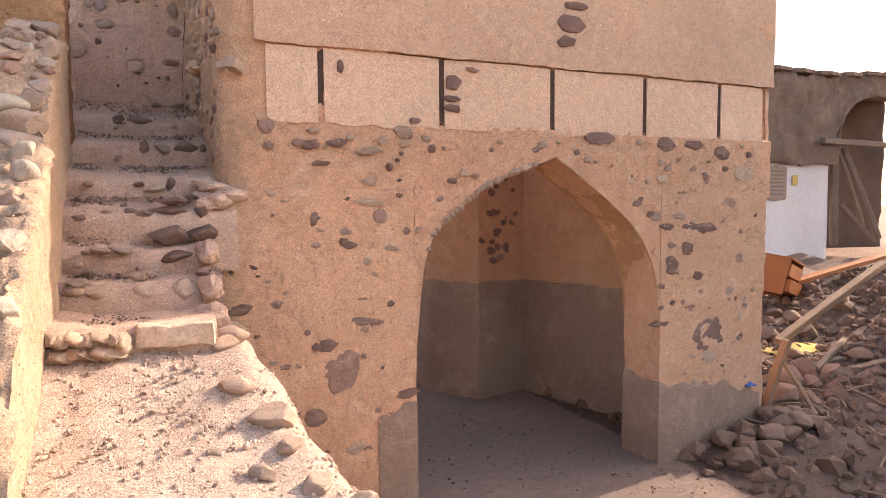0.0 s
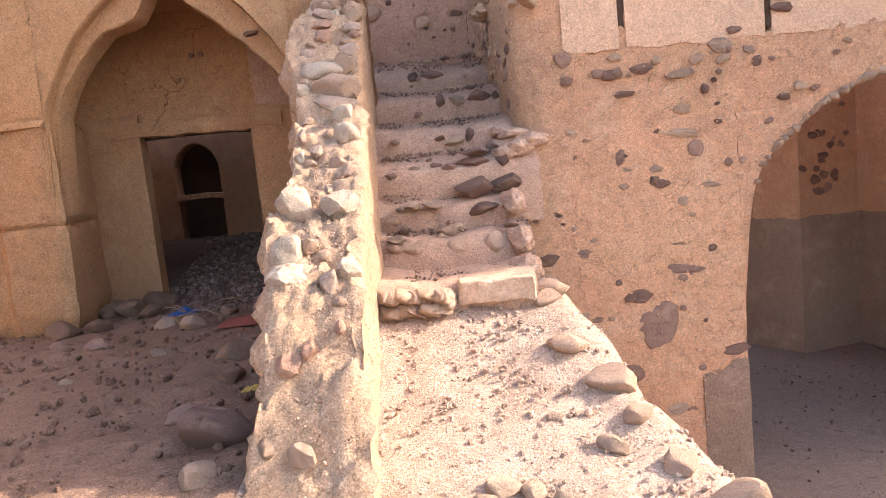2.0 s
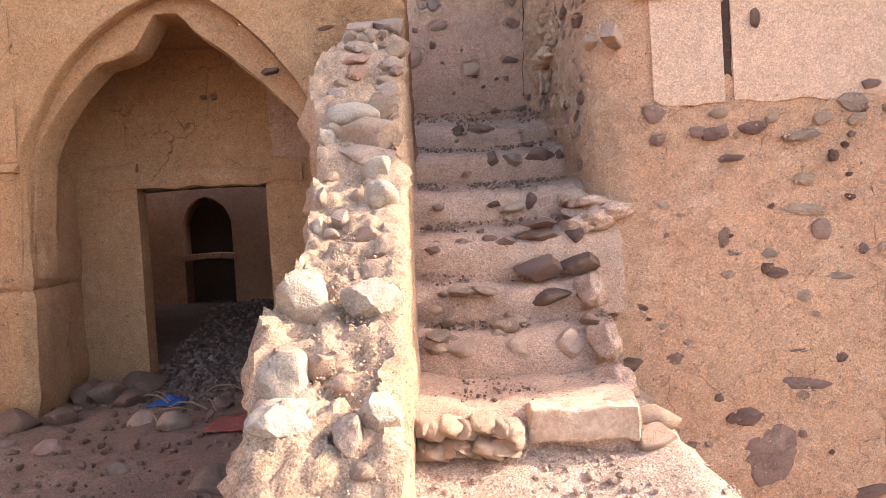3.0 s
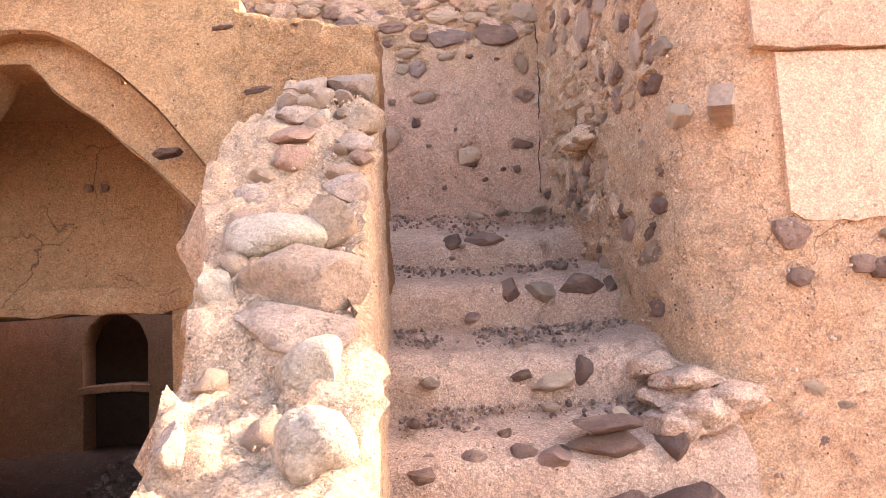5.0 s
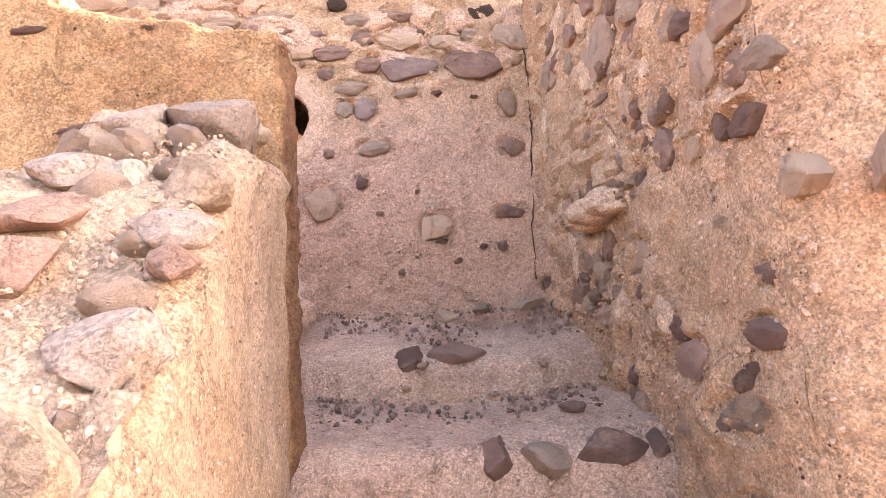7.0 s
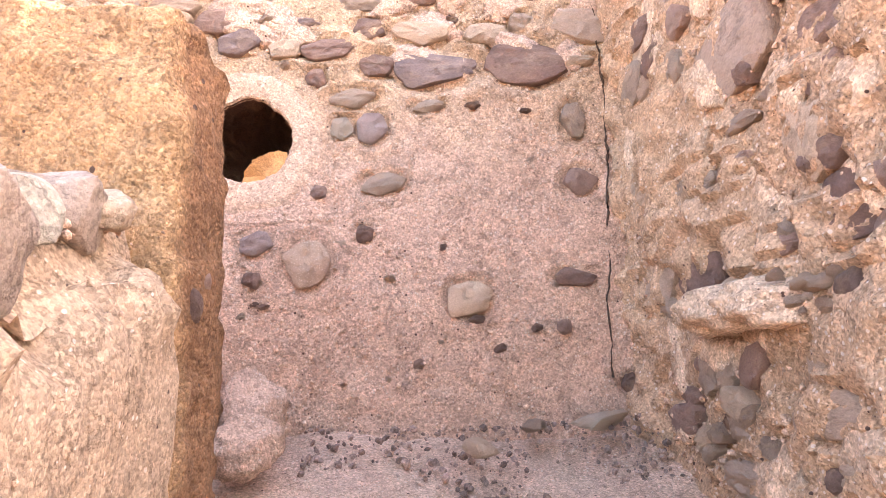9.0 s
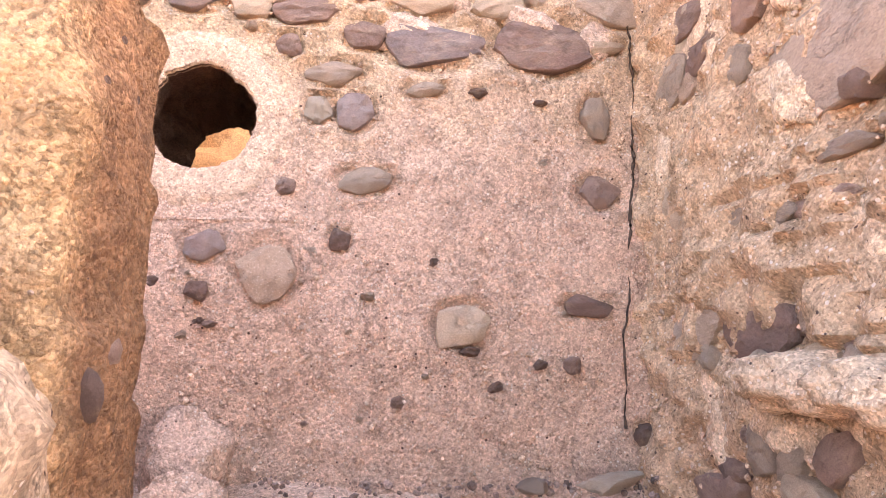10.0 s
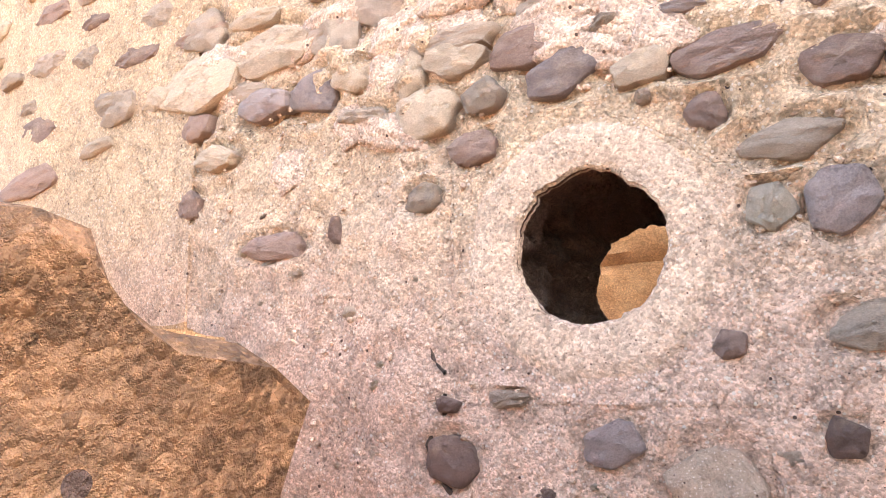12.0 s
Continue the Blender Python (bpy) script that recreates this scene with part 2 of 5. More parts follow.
def resample(path, res):
    pts, nrm = [], []
    for a, b in zip(path, path[1:]):
        a, b = Vector(a), Vector(b)
        k = max(1, round((b - a).length / res))
        d = (b - a).normalized()
        for i in range(k):
            pts.append(a.lerp(b, i / k))
            nrm.append(Vector((d.y, -d.x)))
    pts.append(Vector(path[-1]))
    nrm.append(nrm[-1].copy())
    out = []
    for i, n in enumerate(nrm):
        m = n + (nrm[i - 1] if i else n)
        out.append(m.normalized())
    return pts, out


def arc(cx, cy, r, a0, a1, k=6):
    return [(cx + r * math.cos(radians(a0 + (a1 - a0) * i / k)), cy + r * math.sin(radians(a0 + (a1 - a0) * i / k))) for i in range(k + 1)]


def sheet(path, zlo, zhi, thick=0.4, res=0.05, amp=0.015, relief=None, rim=0.015, out=None):
    """A wall along a plan path, its face on the right hand of the way, between the heights zlo and zhi (numbers or functions of x, y)."""
    lo = zlo if callable(zlo) else lambda x, y: zlo
    hi = zhi if callable(zhi) else lambda x, y: zhi
    pts, nrm = resample(path, res)
    span = max(hi(p.x, p.y) - lo(p.x, p.y) for p in pts)
    rows = max(2, round(span / res))
    verts, faces = out if out else ([], [])
    base = len(verts)
    nc = len(pts)
    for side in (0, 1):
        for i, (p, n) in enumerate(zip(pts, nrm)):
            a, b = lo(p.x, p.y), hi(p.x, p.y)
            for j in range(rows + 1):
                z = a + (b - a) * j / rows
                if side == 0:
                    d = rough(p.x, p.y, z, amp)
                    if relief:
                        d += relief(p.x, p.y, z)
                    if j in (0, rows):
                        d -= rim
                    verts.append((p.x + n.x * d, p.y + n.y * d, z + (rough(p.x, p.y, z, amp) if j in (0, rows) else 0)))
                else:
                    verts.append((p.x - n.x * thick, p.y - n.y * thick, z))
    R = rows + 1
    B = nc * R
    f = lambda i, j: base + i * R + j
    for i in range(nc - 1):
        for j in range(rows):
            faces.append((f(i, j), f(i + 1, j), f(i + 1, j + 1), f(i, j + 1)))
            faces.append((B + f(i, j), B + f(i, j + 1), B + f(i + 1, j + 1), B + f(i + 1, j)))
        faces.append((f(i, 0), B + f(i, 0), B + f(i + 1, 0), f(i + 1, 0)))
        faces.append((f(i, rows), f(i + 1, rows), B + f(i + 1, rows), B + f(i, rows)))
    for i, flip in ((0, False), (nc - 1, True)):
        for j in range(rows):
            q = (f(i, j), f(i, j + 1), B + f(i, j + 1), B + f(i, j))
            faces.append(q[::-1] if flip else q)
    return verts, faces


def curve_of(points):
    xs, zs = [p[0] for p in points], [p[1] for p in points]
    return lambda x, y=0: float(np.interp(x, xs, zs))


def soffit(points, y0, y1, thick=0.12, amp=0.02, out=None):
    """The underside of an arch along a curve in x and z, from y0 to y1."""
    verts, faces = out if out else ([], [])
    base = len(verts)
    pts, nrm = resample(points, 0.05)
    rows = max(2, round((y1 - y0) / 0.05))
    for side in (0, 1):
        for p, n in zip(pts, nrm):
            for j in range(rows + 1):
                y = y0 + (y1 - y0) * j / rows
                d = rough(p.x, y, p.y, amp) if 0 < j < rows else 0
                o = d if side == 0 else -thick
                verts.append((p.x + n.x * o, y, p.y + n.y * o))
    R, B = rows + 1, len(pts) * (rows + 1)
    f = lambda i, j: base + i * R + j
    for i in range(len(pts) - 1):
        for j in range(rows):
            faces.append((f(i, j), f(i, j + 1), f(i + 1, j + 1), f(i + 1, j)))
    return verts, faces


def stone_mesh(seed, detail=2, mat=None, cuts=6, name="stone"):
    rnd = random.Random(seed)
    bm = bmesh.new()
    bmesh.ops.create_icosphere(bm, subdivisions=detail, radius=1)
    planes = []
    for _ in range(cuts):
        v = Vector((rnd.uniform(-1, 1), rnd.uniform(-1, 1), rnd.uniform(-1, 1))).normalized()
        planes.append((v, rnd.uniform(0.5, 0.85)))
    for v in bm.verts:
        c = v.co * (1 + 0.3 * noise.noise(v.co * 1.1 + Vector((seed * 3.1, 0, 0))))
        for n, d in planes:
            k = c.dot(n) - d
            if k > 0:
                c -= n * k * 0.9
        c += v.co * 0.05 * noise.noise(v.co * 4 + Vector((0, seed, 0)))
        v.co = c
    lo = [min(v.co[i] for v in bm.verts) for i in range(3)]
    hi = [max(v.co[i] for v in bm.verts) for i in range(3)]
    for v in bm.verts:
        v.co = Vector([(v.co[i] - lo[i]) / (hi[i] - lo[i]) - 0.5 for i in range(3)])
    me = bpy.data.meshes.new(name)
    bm.to_mesh(me)
    bm.free()
    if mat:
        me.materials.append(mat)
    me.polygons.foreach_set("use_smooth", [True] * len(me.polygons))
    me.set_sharp_from_angle(angle=radians(38))
    return me


def plate_mesh(seed, mat, name="stone"):
    """An angular broken stone as it shows in a wall: unit width (x), depth (y) and height (z), its face towards -y."""
    rnd = random.Random(seed)
    K, per = rnd.choice((5, 6, 6, 7)), 5
    turn = rnd.uniform(0, 6.28)
    tips = []
    for i in range(K):
        a = turn + 2 * math.pi * (i + rnd.uniform(-0.28, 0.28)) / K
        r = rnd.uniform(0.78, 1.1)
        tips.append(Vector((math.cos(a) * r, math.sin(a) * r)))
    rim = []
    for i in range(K):
        for j in range(per):
            p = tips[i].lerp(tips[(i + 1) % K], (j + 0.12) / per)
            rim.append(p * ((0.96 if j == 0 else 1.0) + rnd.uniform(-0.035, 0.035)))
    N = len(rim)
    xs, zs = [p[0] for p in rim], [p[1] for p in rim]
    rim = [((x - min(xs)) / (max(xs) - min(xs)) - 0.5, (z - min(zs)) / (max(zs) - min(zs)) - 0.5) for x, z in rim]
    facets = [(rnd.uniform(-0.5, 0.5), rnd.uniform(-0.5, 0.5), rnd.uniform(-0.1, 0.12)) for _ in range(4)]

    def dent(x, z):
        return max(a * x + b * z + c for a, b, c in facets) * 0.4 + 0.1 * nz(x, z, seed, 4.0) + 0.06 * nz(x, z, seed, 9.0)

    verts, faces = [], []
    rings = ((0.94, 0.5), (1.0, -0.18), (0.985, -0.34), (0.93, -0.44), (0.68, -0.5), (0.35, -0.52))
    for s, y in rings:
        for x, z in rim:
            w = s * (1 + (rnd.uniform(-0.03, 0.03) if y < -0.4 else 0))
            verts.append((x * w, y + (dent(x * w, z * w) if y < -0.4 else 0.3 * dent(x, z) if y < 0 else 0), z * w))
    verts.append((0.0, -0.52 + dent(0, 0), 0.0))
    R = len(rings)
    for k in range(R - 1):
        for i in range(N):
            j = (i + 1) % N
            faces.append((k * N + i, (k + 1) * N + i, (k + 1) * N + j, k * N + j)[::-1])
    for i in range(N):
        faces.append(((R - 1) * N + i, (R - 1) * N + (i + 1) % N, R * N))
    me = smooth_mesh(name, verts, faces, mat, 24)
    bm = bmesh.new()
    bm.from_mesh(me)
    bmesh.ops.recalc_face_normals(bm, faces=bm.faces)
    bm.to_mesh(me)
    bm.free()
    return me


PLATES = {k: [plate_mesh(k * 40 + i + 900, STONE[k]) for i in range(9)] for k in range(8)}
STONES = {k: [stone_mesh(k * 10 + i, 2, STONE[k]) for i in range(6)] for k in range(8)}
FINE_STONES = {k: [stone_mesh(k * 20 + i + 200, 4, STONE[k], 12 if k not in (5, 6) else 9) for i in range(4)] for k in range(8)}
YARD_ROCKS = [stone_mesh(820 + i, 3, M_YARD_ROCK, 17, "rock") for i in range(6)]
ROCKS = {k: [stone_mesh(k * 30 + i + 500, 3, STONE[k], 13, "rock") for i in range(4)] for k in range(8)}
pick = random.Random(5)


def set_stone(wall, at, size, turn=(0, 0, 0), tone=2, fine=False, name="stone"):
    ob = new(name, pick.choice((FINE_STONES if fine else STONES)[tone]))
    ob.matrix_basis = pose(*at, *turn) @ Matrix.Diagonal((*size, 1))
    ob.parent = wall
    return ob


def baked(me, size, name):
    """A mesh of its own at its true size, so that its grain keeps its scale."""
    me = me.copy()
    me.name = name
    for v in me.vertices:
        v.co = Vector([v.co[i] * size[i] for i in range(3)])
    return me


def set_plate(wall, at, w, h, axis="y", tone=2, proud=0.014, lean=0.0, deep=0.07):
    """A stone bedded in a wall face that looks to -y or to -x."""
    ob = new("stone", pick.choice(PLATES[tone]))
    flip = pick.choice((0, 180))
    shift = deep / 2 - proud
    x, y, z = at
    place = (x, y + shift, z) if axis == "y" else (x + shift, y, z)
    ob.matrix_basis = pose(*place, 0, lean + flip, 0 if axis == "y" else -90) @ Matrix.Diagonal((w, deep, h, 1))
    ob.parent = wall
    return ob


def stones_in_wall(wall, rows, axis, place, grow=1.1, out=0.0):
    """Stones bedded in a wall face: along, up, width, height, tone."""
    for a, z, w, h, tone in rows:
        at = (a, place, z) if axis == "y" else (place(a), a, z)
        set_plate(wall, at, min(w, 0.5) * grow, h * grow, axis, tone, out + pick.uniform(0.006, 0.016) if tone not in (3, 4) else out + 0.014, pick.uniform(-8, 8))


bm_unit = bmesh.new()
bmesh.ops.create_icosphere(bm_unit, subdivisions=1, radius=1)
ICO_V = np.array([v.co[:] for v in bm_unit.verts])
bm_unit.verts.index_update()
ICO_F = np.array([[v.index for v in f.verts] for f in bm_unit.faces])
bm_unit.free()


def scatter(name, places, sizes, mat, label, category, flat=0.65, seed=1, parent=None, kind="stuff"):
    """Many small angular grains as one mesh."""
    rng = np.random.default_rng(seed)
    k = len(places)
    spin = rng.normal(size=(k, 4))
    spin /= np.linalg.norm(spin, axis=1)[:, None]
    w, x, y, z = spin.T
    R = np.stack([1 - 2 * (y * y + z * z), 2 * (x * y - z * w), 2 * (x * z + y * w), 2 * (x * y + z * w), 1 - 2 * (x * x + z * z),
                  2 * (y * z - x * w), 2 * (x * z - y * w), 2 * (y * z + x * w), 1 - 2 * (x * x + y * y)], 1).reshape(k, 3, 3)
    shape = ICO_V[None] * (1 + rng.uniform(-0.35, 0.3, (k, len(ICO_V), 1))) * rng.uniform(flat, 1.2, (k, 1, 3))
    v = np.einsum("kij,kvj->kvi", R, shape) * np.asarray(sizes)[:, None, None] + np.asarray(places)[:, None, :]
    f = ICO_F[None] + (np.arange(k) * len(ICO_V))[:, None, None]
    me = bpy.data.meshes.new(name)
    me.from_pydata(v.reshape(-1, 3).tolist(), [], f.reshape(-1, 3).tolist())
    me.materials.append(mat)
    ob = new(name, me)
    if parent:
        ob.parent = parent
        return tagged(ob, label, kind=kind)
    return tagged(ob, label, category, kind=kind)


def beam_mesh(length, w, h, mat, seed=0, bend=0.02, name="beam"):
    """A rough timber along x, its ends uneven."""
    rnd = random.Random(seed)
    bm = bmesh.new()
    rings = []
    for i in range(9):
        x = length * (i / 8 - 0.5)
        c = bend * math.sin(i / 8 * math.pi) + rnd.uniform(-0.004, 0.004)
        k = 1 + rnd.uniform(-0.06, 0.06)
        corner = ((-1, -0.8), (-0.8, -1), (0.8, -1), (1, -0.8), (1, 0.8), (0.8, 1), (-0.8, 1), (-1, 0.8))
        rings.append([bm.verts.new((x + (rnd.uniform(-0.02, 0.02) if i in (0, 8) else 0), a * w / 2 * k, b * h / 2 * k + c)) for a, b in corner])
    for a, b in zip(rings, rings[1:]):
        for i in range(8):
            bm.faces.new((a[i], a[i - 1], b[i - 1], b[i]))
    bm.faces.new(rings[0])
    bm.faces.new(rings[-1][::-1])
    bmesh.ops.recalc_face_normals(bm, faces=bm.faces)
    me = bpy.data.meshes.new(name)
    bm.to_mesh(me)
    bm.free()
    me.materials.append(mat)
    return me


def tube_mesh(points, radii, mat, name, sides=8):
    verts, faces = [], []
    for i, (p, r) in enumerate(zip(points, radii)):
        a, b = Vector(points[max(0, i - 1)]), Vector(points[min(len(points) - 1, i + 1)])
        q = (b - a).to_track_quat("Z", "Y")
        for k in range(sides):
            ang = 2 * math.pi * k / sides
            verts.append(tuple(Vector(p) + q @ Vector((r * math.cos(ang), r * math.sin(ang), 0))))
    for i in range(len(points) - 1):
        for k in range(sides):
            faces.append((i * sides + k, i * sides + (k + 1) % sides, (i + 1) * sides + (k + 1) % sides, (i + 1) * sides + k))
    faces += [tuple(range(sides))[::-1], tuple((len(points) - 1) * sides + k for k in range(sides))]
    return smooth_mesh(name, verts, faces, mat, 60)


# ---- ground: one sheet to the horizon ----
def blend(a, b, t):
    t = min(1.0, max(0.0, t))
    t = t * t * (3 - 2 * t)
    return a + (b - a) * t


def mound_z(x, y):
    """The rubble ramp before the steps and the path before it."""
    z = float(np.interp(y, (-6, -4, -3, -2.4, -1.8, -1.5, -1.2, 0), (0.92, 0.95, 1.0, 1.07, 1.25, 1.40, 1.53, 1.55)))
    edge = float(np.interp(y, (-6, -4, -2.5, -1.6, -1.0, 0), (0.9, 0.7, 0.42, 0.24, 0.1, 0.05)))
    return blend(z, -0.35, (x - edge + 0.12 * nz(x, y, 0, 2.5)) / 0.95)


def ground_z(x, y):
    court = 1.26 + 0.05 * nz(x, y, 0, 0.9) - 0.12 * blend(0, 1, (-y - 2.2) / 1.5)
    z = mound_z(x, y)
    if y > -0.1:
        z = blend(z, -0.35, (y + 0.1) / 0.3) if x > -0.75 else z
    z = blend(court, z, (x + 1.3) / 0.25)
    if x > 4.4:     # the rubble yard beside the gatehouse
        yard = 0.22 * blend(0, 1, (x - 5.2) / 2.0) * blend(0, 1, (y + 2.0) / 2.2) + 0.75 * blend(0, 1, (x - 10) / 4.0) * blend(0, 1, (y + 3) / 5)
        yard += 0.35 * max(0, 1 - math.hypot(x - 5.9, y + 0.15) / 1.1)
        z += yard * (1 + 0.5 * nz(x, y, 0, 0.8))
    far = math.hypot(x, y + 2)
    if far > 30:
        z = blend(z, 0.0, (far - 30) / 20)
    return z


def lines(spans):
    out = []
    for a, b, step in spans:
        k = max(1, round((b - a) / step))
        out += [a + (b - a) * i / k for i in range(k)]
    return out + [spans[-1][1]]


gx = lines(((-900, -120, 160), (-120, -20, 14), (-20, -5, 1.2), (-5, 3, 0.06), (3, 9, 0.1), (9, 20, 0.4), (20, 120, 12), (120, 900, 160)))
gy = lines(((-900, -120, 160), (-120, -20, 14), (-20, -6.5, 1.2), (-6.5, 0.2, 0.06), (0.2, 6, 0.15), (6, 20, 0.7), (20, 120, 12), (120, 900, 160)))
verts, faces = [], []
for x in gx:
    for y in gy:
        z = ground_z(x, y)
        if abs(x) < 22 and abs(y) < 22:
            near = 1.0 if x < 1.2 and y < 0 else 0.6
            z += near * (0.035 * nz(x, y, 0, 3, 2) + 0.03 * nz(x, y, 0, 8, 5) + 0.014 * nz(x, y, 0, 22, 1))
            if 1.4 < x < 4.6 and -3 < y < 7:
                z = z * 0.25 + (-0.35) * 0.75
        verts.append((x, y, z))
k = len(gy)
for i in range(len(gx) - 1):
    for j in range(k - 1):
        faces.append((i * k + j, (i + 1) * k + j, (i + 1) * k + j + 1, i * k + j + 1))
me = smooth_mesh("ground", verts, faces, M_EARTH, 180)
me.materials.append(M_MOUND)
me.materials.append(M_ROAD)
me.materials.append(M_DARK_FLOOR)
tones = []
for p in me.polygons:
    c = p.center
    if 1.35 + 0.2 * nz(c.x, c.y, 0, 2) < c.x < 4.7 and -6 < c.y < 9:
        tones.append(2)
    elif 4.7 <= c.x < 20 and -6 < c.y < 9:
        # yard shade put into a darker earth tone
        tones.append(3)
    elif -1.25 < c.x < 1.35 and -3.6 + 0.4 * nz(c.x, c.y, 0, 2) < c.y < 0.2:
        tones.append(1)
    else:
        tones.append(0)
me.polygons.foreach_set("material_index", tones)
structure("ground", me, "dry earth ground with a rubble ramp and gravel track", "ground")


def drop(x, y):
    return ground_z(x, y)


# ---- stones bedded in the back wall and the stair wall: along, up, width, height, tone ----
BACK_LEFT = [(-1.984, 4.821, 0.148, 0.12, 2), (-1.53, 4.682, 0.133, 0.117, 2), (-1.739, 4.7, 0.251, 0.119, 3), (-1.984, 4.676, 0.315, 0.151, 3), (-1.46, 4.566, 0.133, 0.065, 3), (-1.594, 4.562, 0.138, 0.103, 7), (-1.743, 4.568, 0.162, 0.079, 7), (-1.994, 4.563, 0.105, 0.07, 1), (-1.91, 4.464, 0.147, 0.067, 3), (-1.324, 4.536, 0.077, 0.093, 3), (-1.218, 4.544, 0.136, 0.077, 3), (-1.286, 4.444, 0.141, 0.107, 3), (-1.156, 4.456, 0.091, 0.068, 2), (-1.068, 4.53, 0.137, 0.078, 1), (-0.996, 4.461, 0.132, 0.085, 7), (-1.44, 4.471, 0.137, 0.038, 2), (-0.92, 4.533, 0.061, 0.03, 2), (-0.856, 4.436, 0.098, 0.06, 3), (-0.724, 4.428, 0.163, 0.069, 1)]
BACK_MID = [(-0.574, 4.374, 0.105, 0.072, 1), (-0.856, 4.381, 0.028, 0.026, 4), (-1.704, 4.22, 0.179, 0.059, 1), (-2.823, 4.534, 0.334, 0.09, 1), (-2.002, 4.358, 0.077, 0.074, 1), (-2.372, 4.722, 0.184, 0.072, 2), (-1.517, 4.235, 0.034, 0.062, 0), (-0.797, 4.524, 0.098, 0.032, 7), (-1.18, 4.354, 0.098, 0.063, 1), (-1.295, 4.274, 0.076, 0.057, 2), (-0.763, 4.334, 0.062, 0.056, 1), (-0.65, 4.268, 0.139, 0.06, 2), (-0.591, 4.17, 0.09, 0.097, 7), (-0.417, 4.238, 0.094, 0.039, 2), (-0.282, 4.236, 0.051, 0.025, 0), (0.028, 4.182, 0.073, 0.109, 2), (0.038, 3.987, 0.102, 0.082, 1), (-0.56, 3.996, 0.131, 0.065, 2), (-0.755, 3.974, 0.048, 0.044, 1)]
BACK_LOW = [(-0.938, 3.824, 0.095, 0.074, 7), (-0.79, 3.757, 0.135, 0.134, 4), (-0.95, 3.713, 0.053, 0.047, 0), (-0.619, 3.847, 0.052, 0.054, 0), (-0.313, 3.641, 0.128, 0.099, 3), (-0.296, 3.58, 0.049, 0.024, 0), (0.002, 3.696, 0.119, 0.051, 0), (-1.239, 3.88, 0.051, 0.029, 0), (-1.121, 3.891, 0.072, 0.03, 2), (-1.234, 3.782, 0.101, 0.085, 0), (-1.322, 3.568, 0.145, 0.135, 2), (-0.682, 4.172, 0.068, 0.07, 5), (-0.119, 4.217, 0.035, 0.016, 0), (-0.041, 3.55, 0.042, 0.043, 1), (-0.548, 3.709, 0.035, 0.022, 2), (-0.916, 3.636, 0.037, 0.017, 1), (-0.598, 4.498, 0.097, 0.071, 1), (-0.434, 4.48, 0.177, 0.08, 3), (-0.233, 4.474, 0.134, 0.067, 3)]
BACK_RIGHT = [(0.066, 4.499, 0.172, 0.11, 2), (-0.392, 4.361, 0.247, 0.118, 7), (-0.109, 4.372, 0.249, 0.132, 1), (0.052, 4.378, 0.107, 0.038, 3), (-0.121, 3.551, 0.034, 0.026, 0), (0.212, 3.499, 0.055, 0.05, 1), (0.146, 3.383, 0.058, 0.056, 0), (-0.114, 4.51, 0.081, 0.06, 2)]
RUBBLE_LEFT = [(1.511, 4.366, 0.21, 0.094, 1), (1.387, 4.264, 0.116, 0.072, 1), (1.559, 4.239, 0.173, 0.12, 2), (1.06, 4.09, 0.36, 0.2, 6), (0.74, 3.992, 0.183, 0.077, 1), (1.275, 3.858, 0.278, 0.079, 2), (1.027, 3.923, 0.151, 0.034, 6), (0.892, 3.934, 0.089, 0.031, 6), (0.798, 3.813, 0.158, 0.15, 3), (0.725, 3.658, 0.124, 0.086, 0), (1.517, 3.628, 0.264, 0.113, 2), (1.271, 3.633, 0.254, 0.176, 0), (1.073, 3.658, 0.181, 0.114, 0), (0.932, 3.65, 0.155, 0.051, 1), (0.97, 3.54, 0.152, 0.047, 1), (1.069, 3.84, 0.159, 0.055, 1), (0.736, 3.902, 0.121, 0.063, 1), (0.839, 3.349, 0.231, 0.084, 6), (1.451, 3.296, 0.172, 0.078, 1)]
RUBBLE_MID = [(1.134, 3.198, 0.199, 0.072, 2), (0.775, 3.26, 0.101, 0.063, 3), (0.635, 3.84, 0.049, 0.081, 2), (1.277, 3.41, 0.093, 0.097, 2), (0.229, 3.542, 0.126, 0.071, 0), (0.256, 3.09, 0.129, 0.067, 0), (0.578, 3.042, 0.17, 0.099, 1), (0.368, 2.918, 0.198, 0.075, 2), (0.354, 2.713, 0.142, 0.074, 1), (0.23, 3.214, 0.081, 0.044, 1), (0.312, 3.56, 0.042, 0.065, 1), (0.622, 3.606, 0.146, 0.118, 1), (0.221, 3.666, 0.115, 0.087, 1), (0.2, 3.66, 0.2, 0.075, 2), (0.237, 3.805, 0.173, 0.098, 6), (0.358, 3.734, 0.122, 0.141, 6), (0.737, 3.697, 0.127, 0.087, 0), (0.296, 3.022, 0.031, 0.027, 0)]
BACK_STONES = BACK_LEFT + BACK_MID + BACK_LOW + BACK_RIGHT
RUBBLE_STONES = RUBBLE_LEFT + RUBBLE_MID


def bedding(rows, a, z):
    """Mortar worn back round each stone and standing up beyond it."""
    d = 0.0
    for sa, sz, w, h, tone in rows:
        if w > 0.05 and abs(a - sa) < w and abs(z - sz) < h + 0.02:
            e = math.hypot((a - sa) / (w * 0.54), (z - sz) / (h * 0.54))
            d -= 0.014 * math.exp(-((e - 1.02) / 0.2) ** 2)
            d += 0.007 * math.exp(-((e - 1.5) / 0.22) ** 2)
    return d


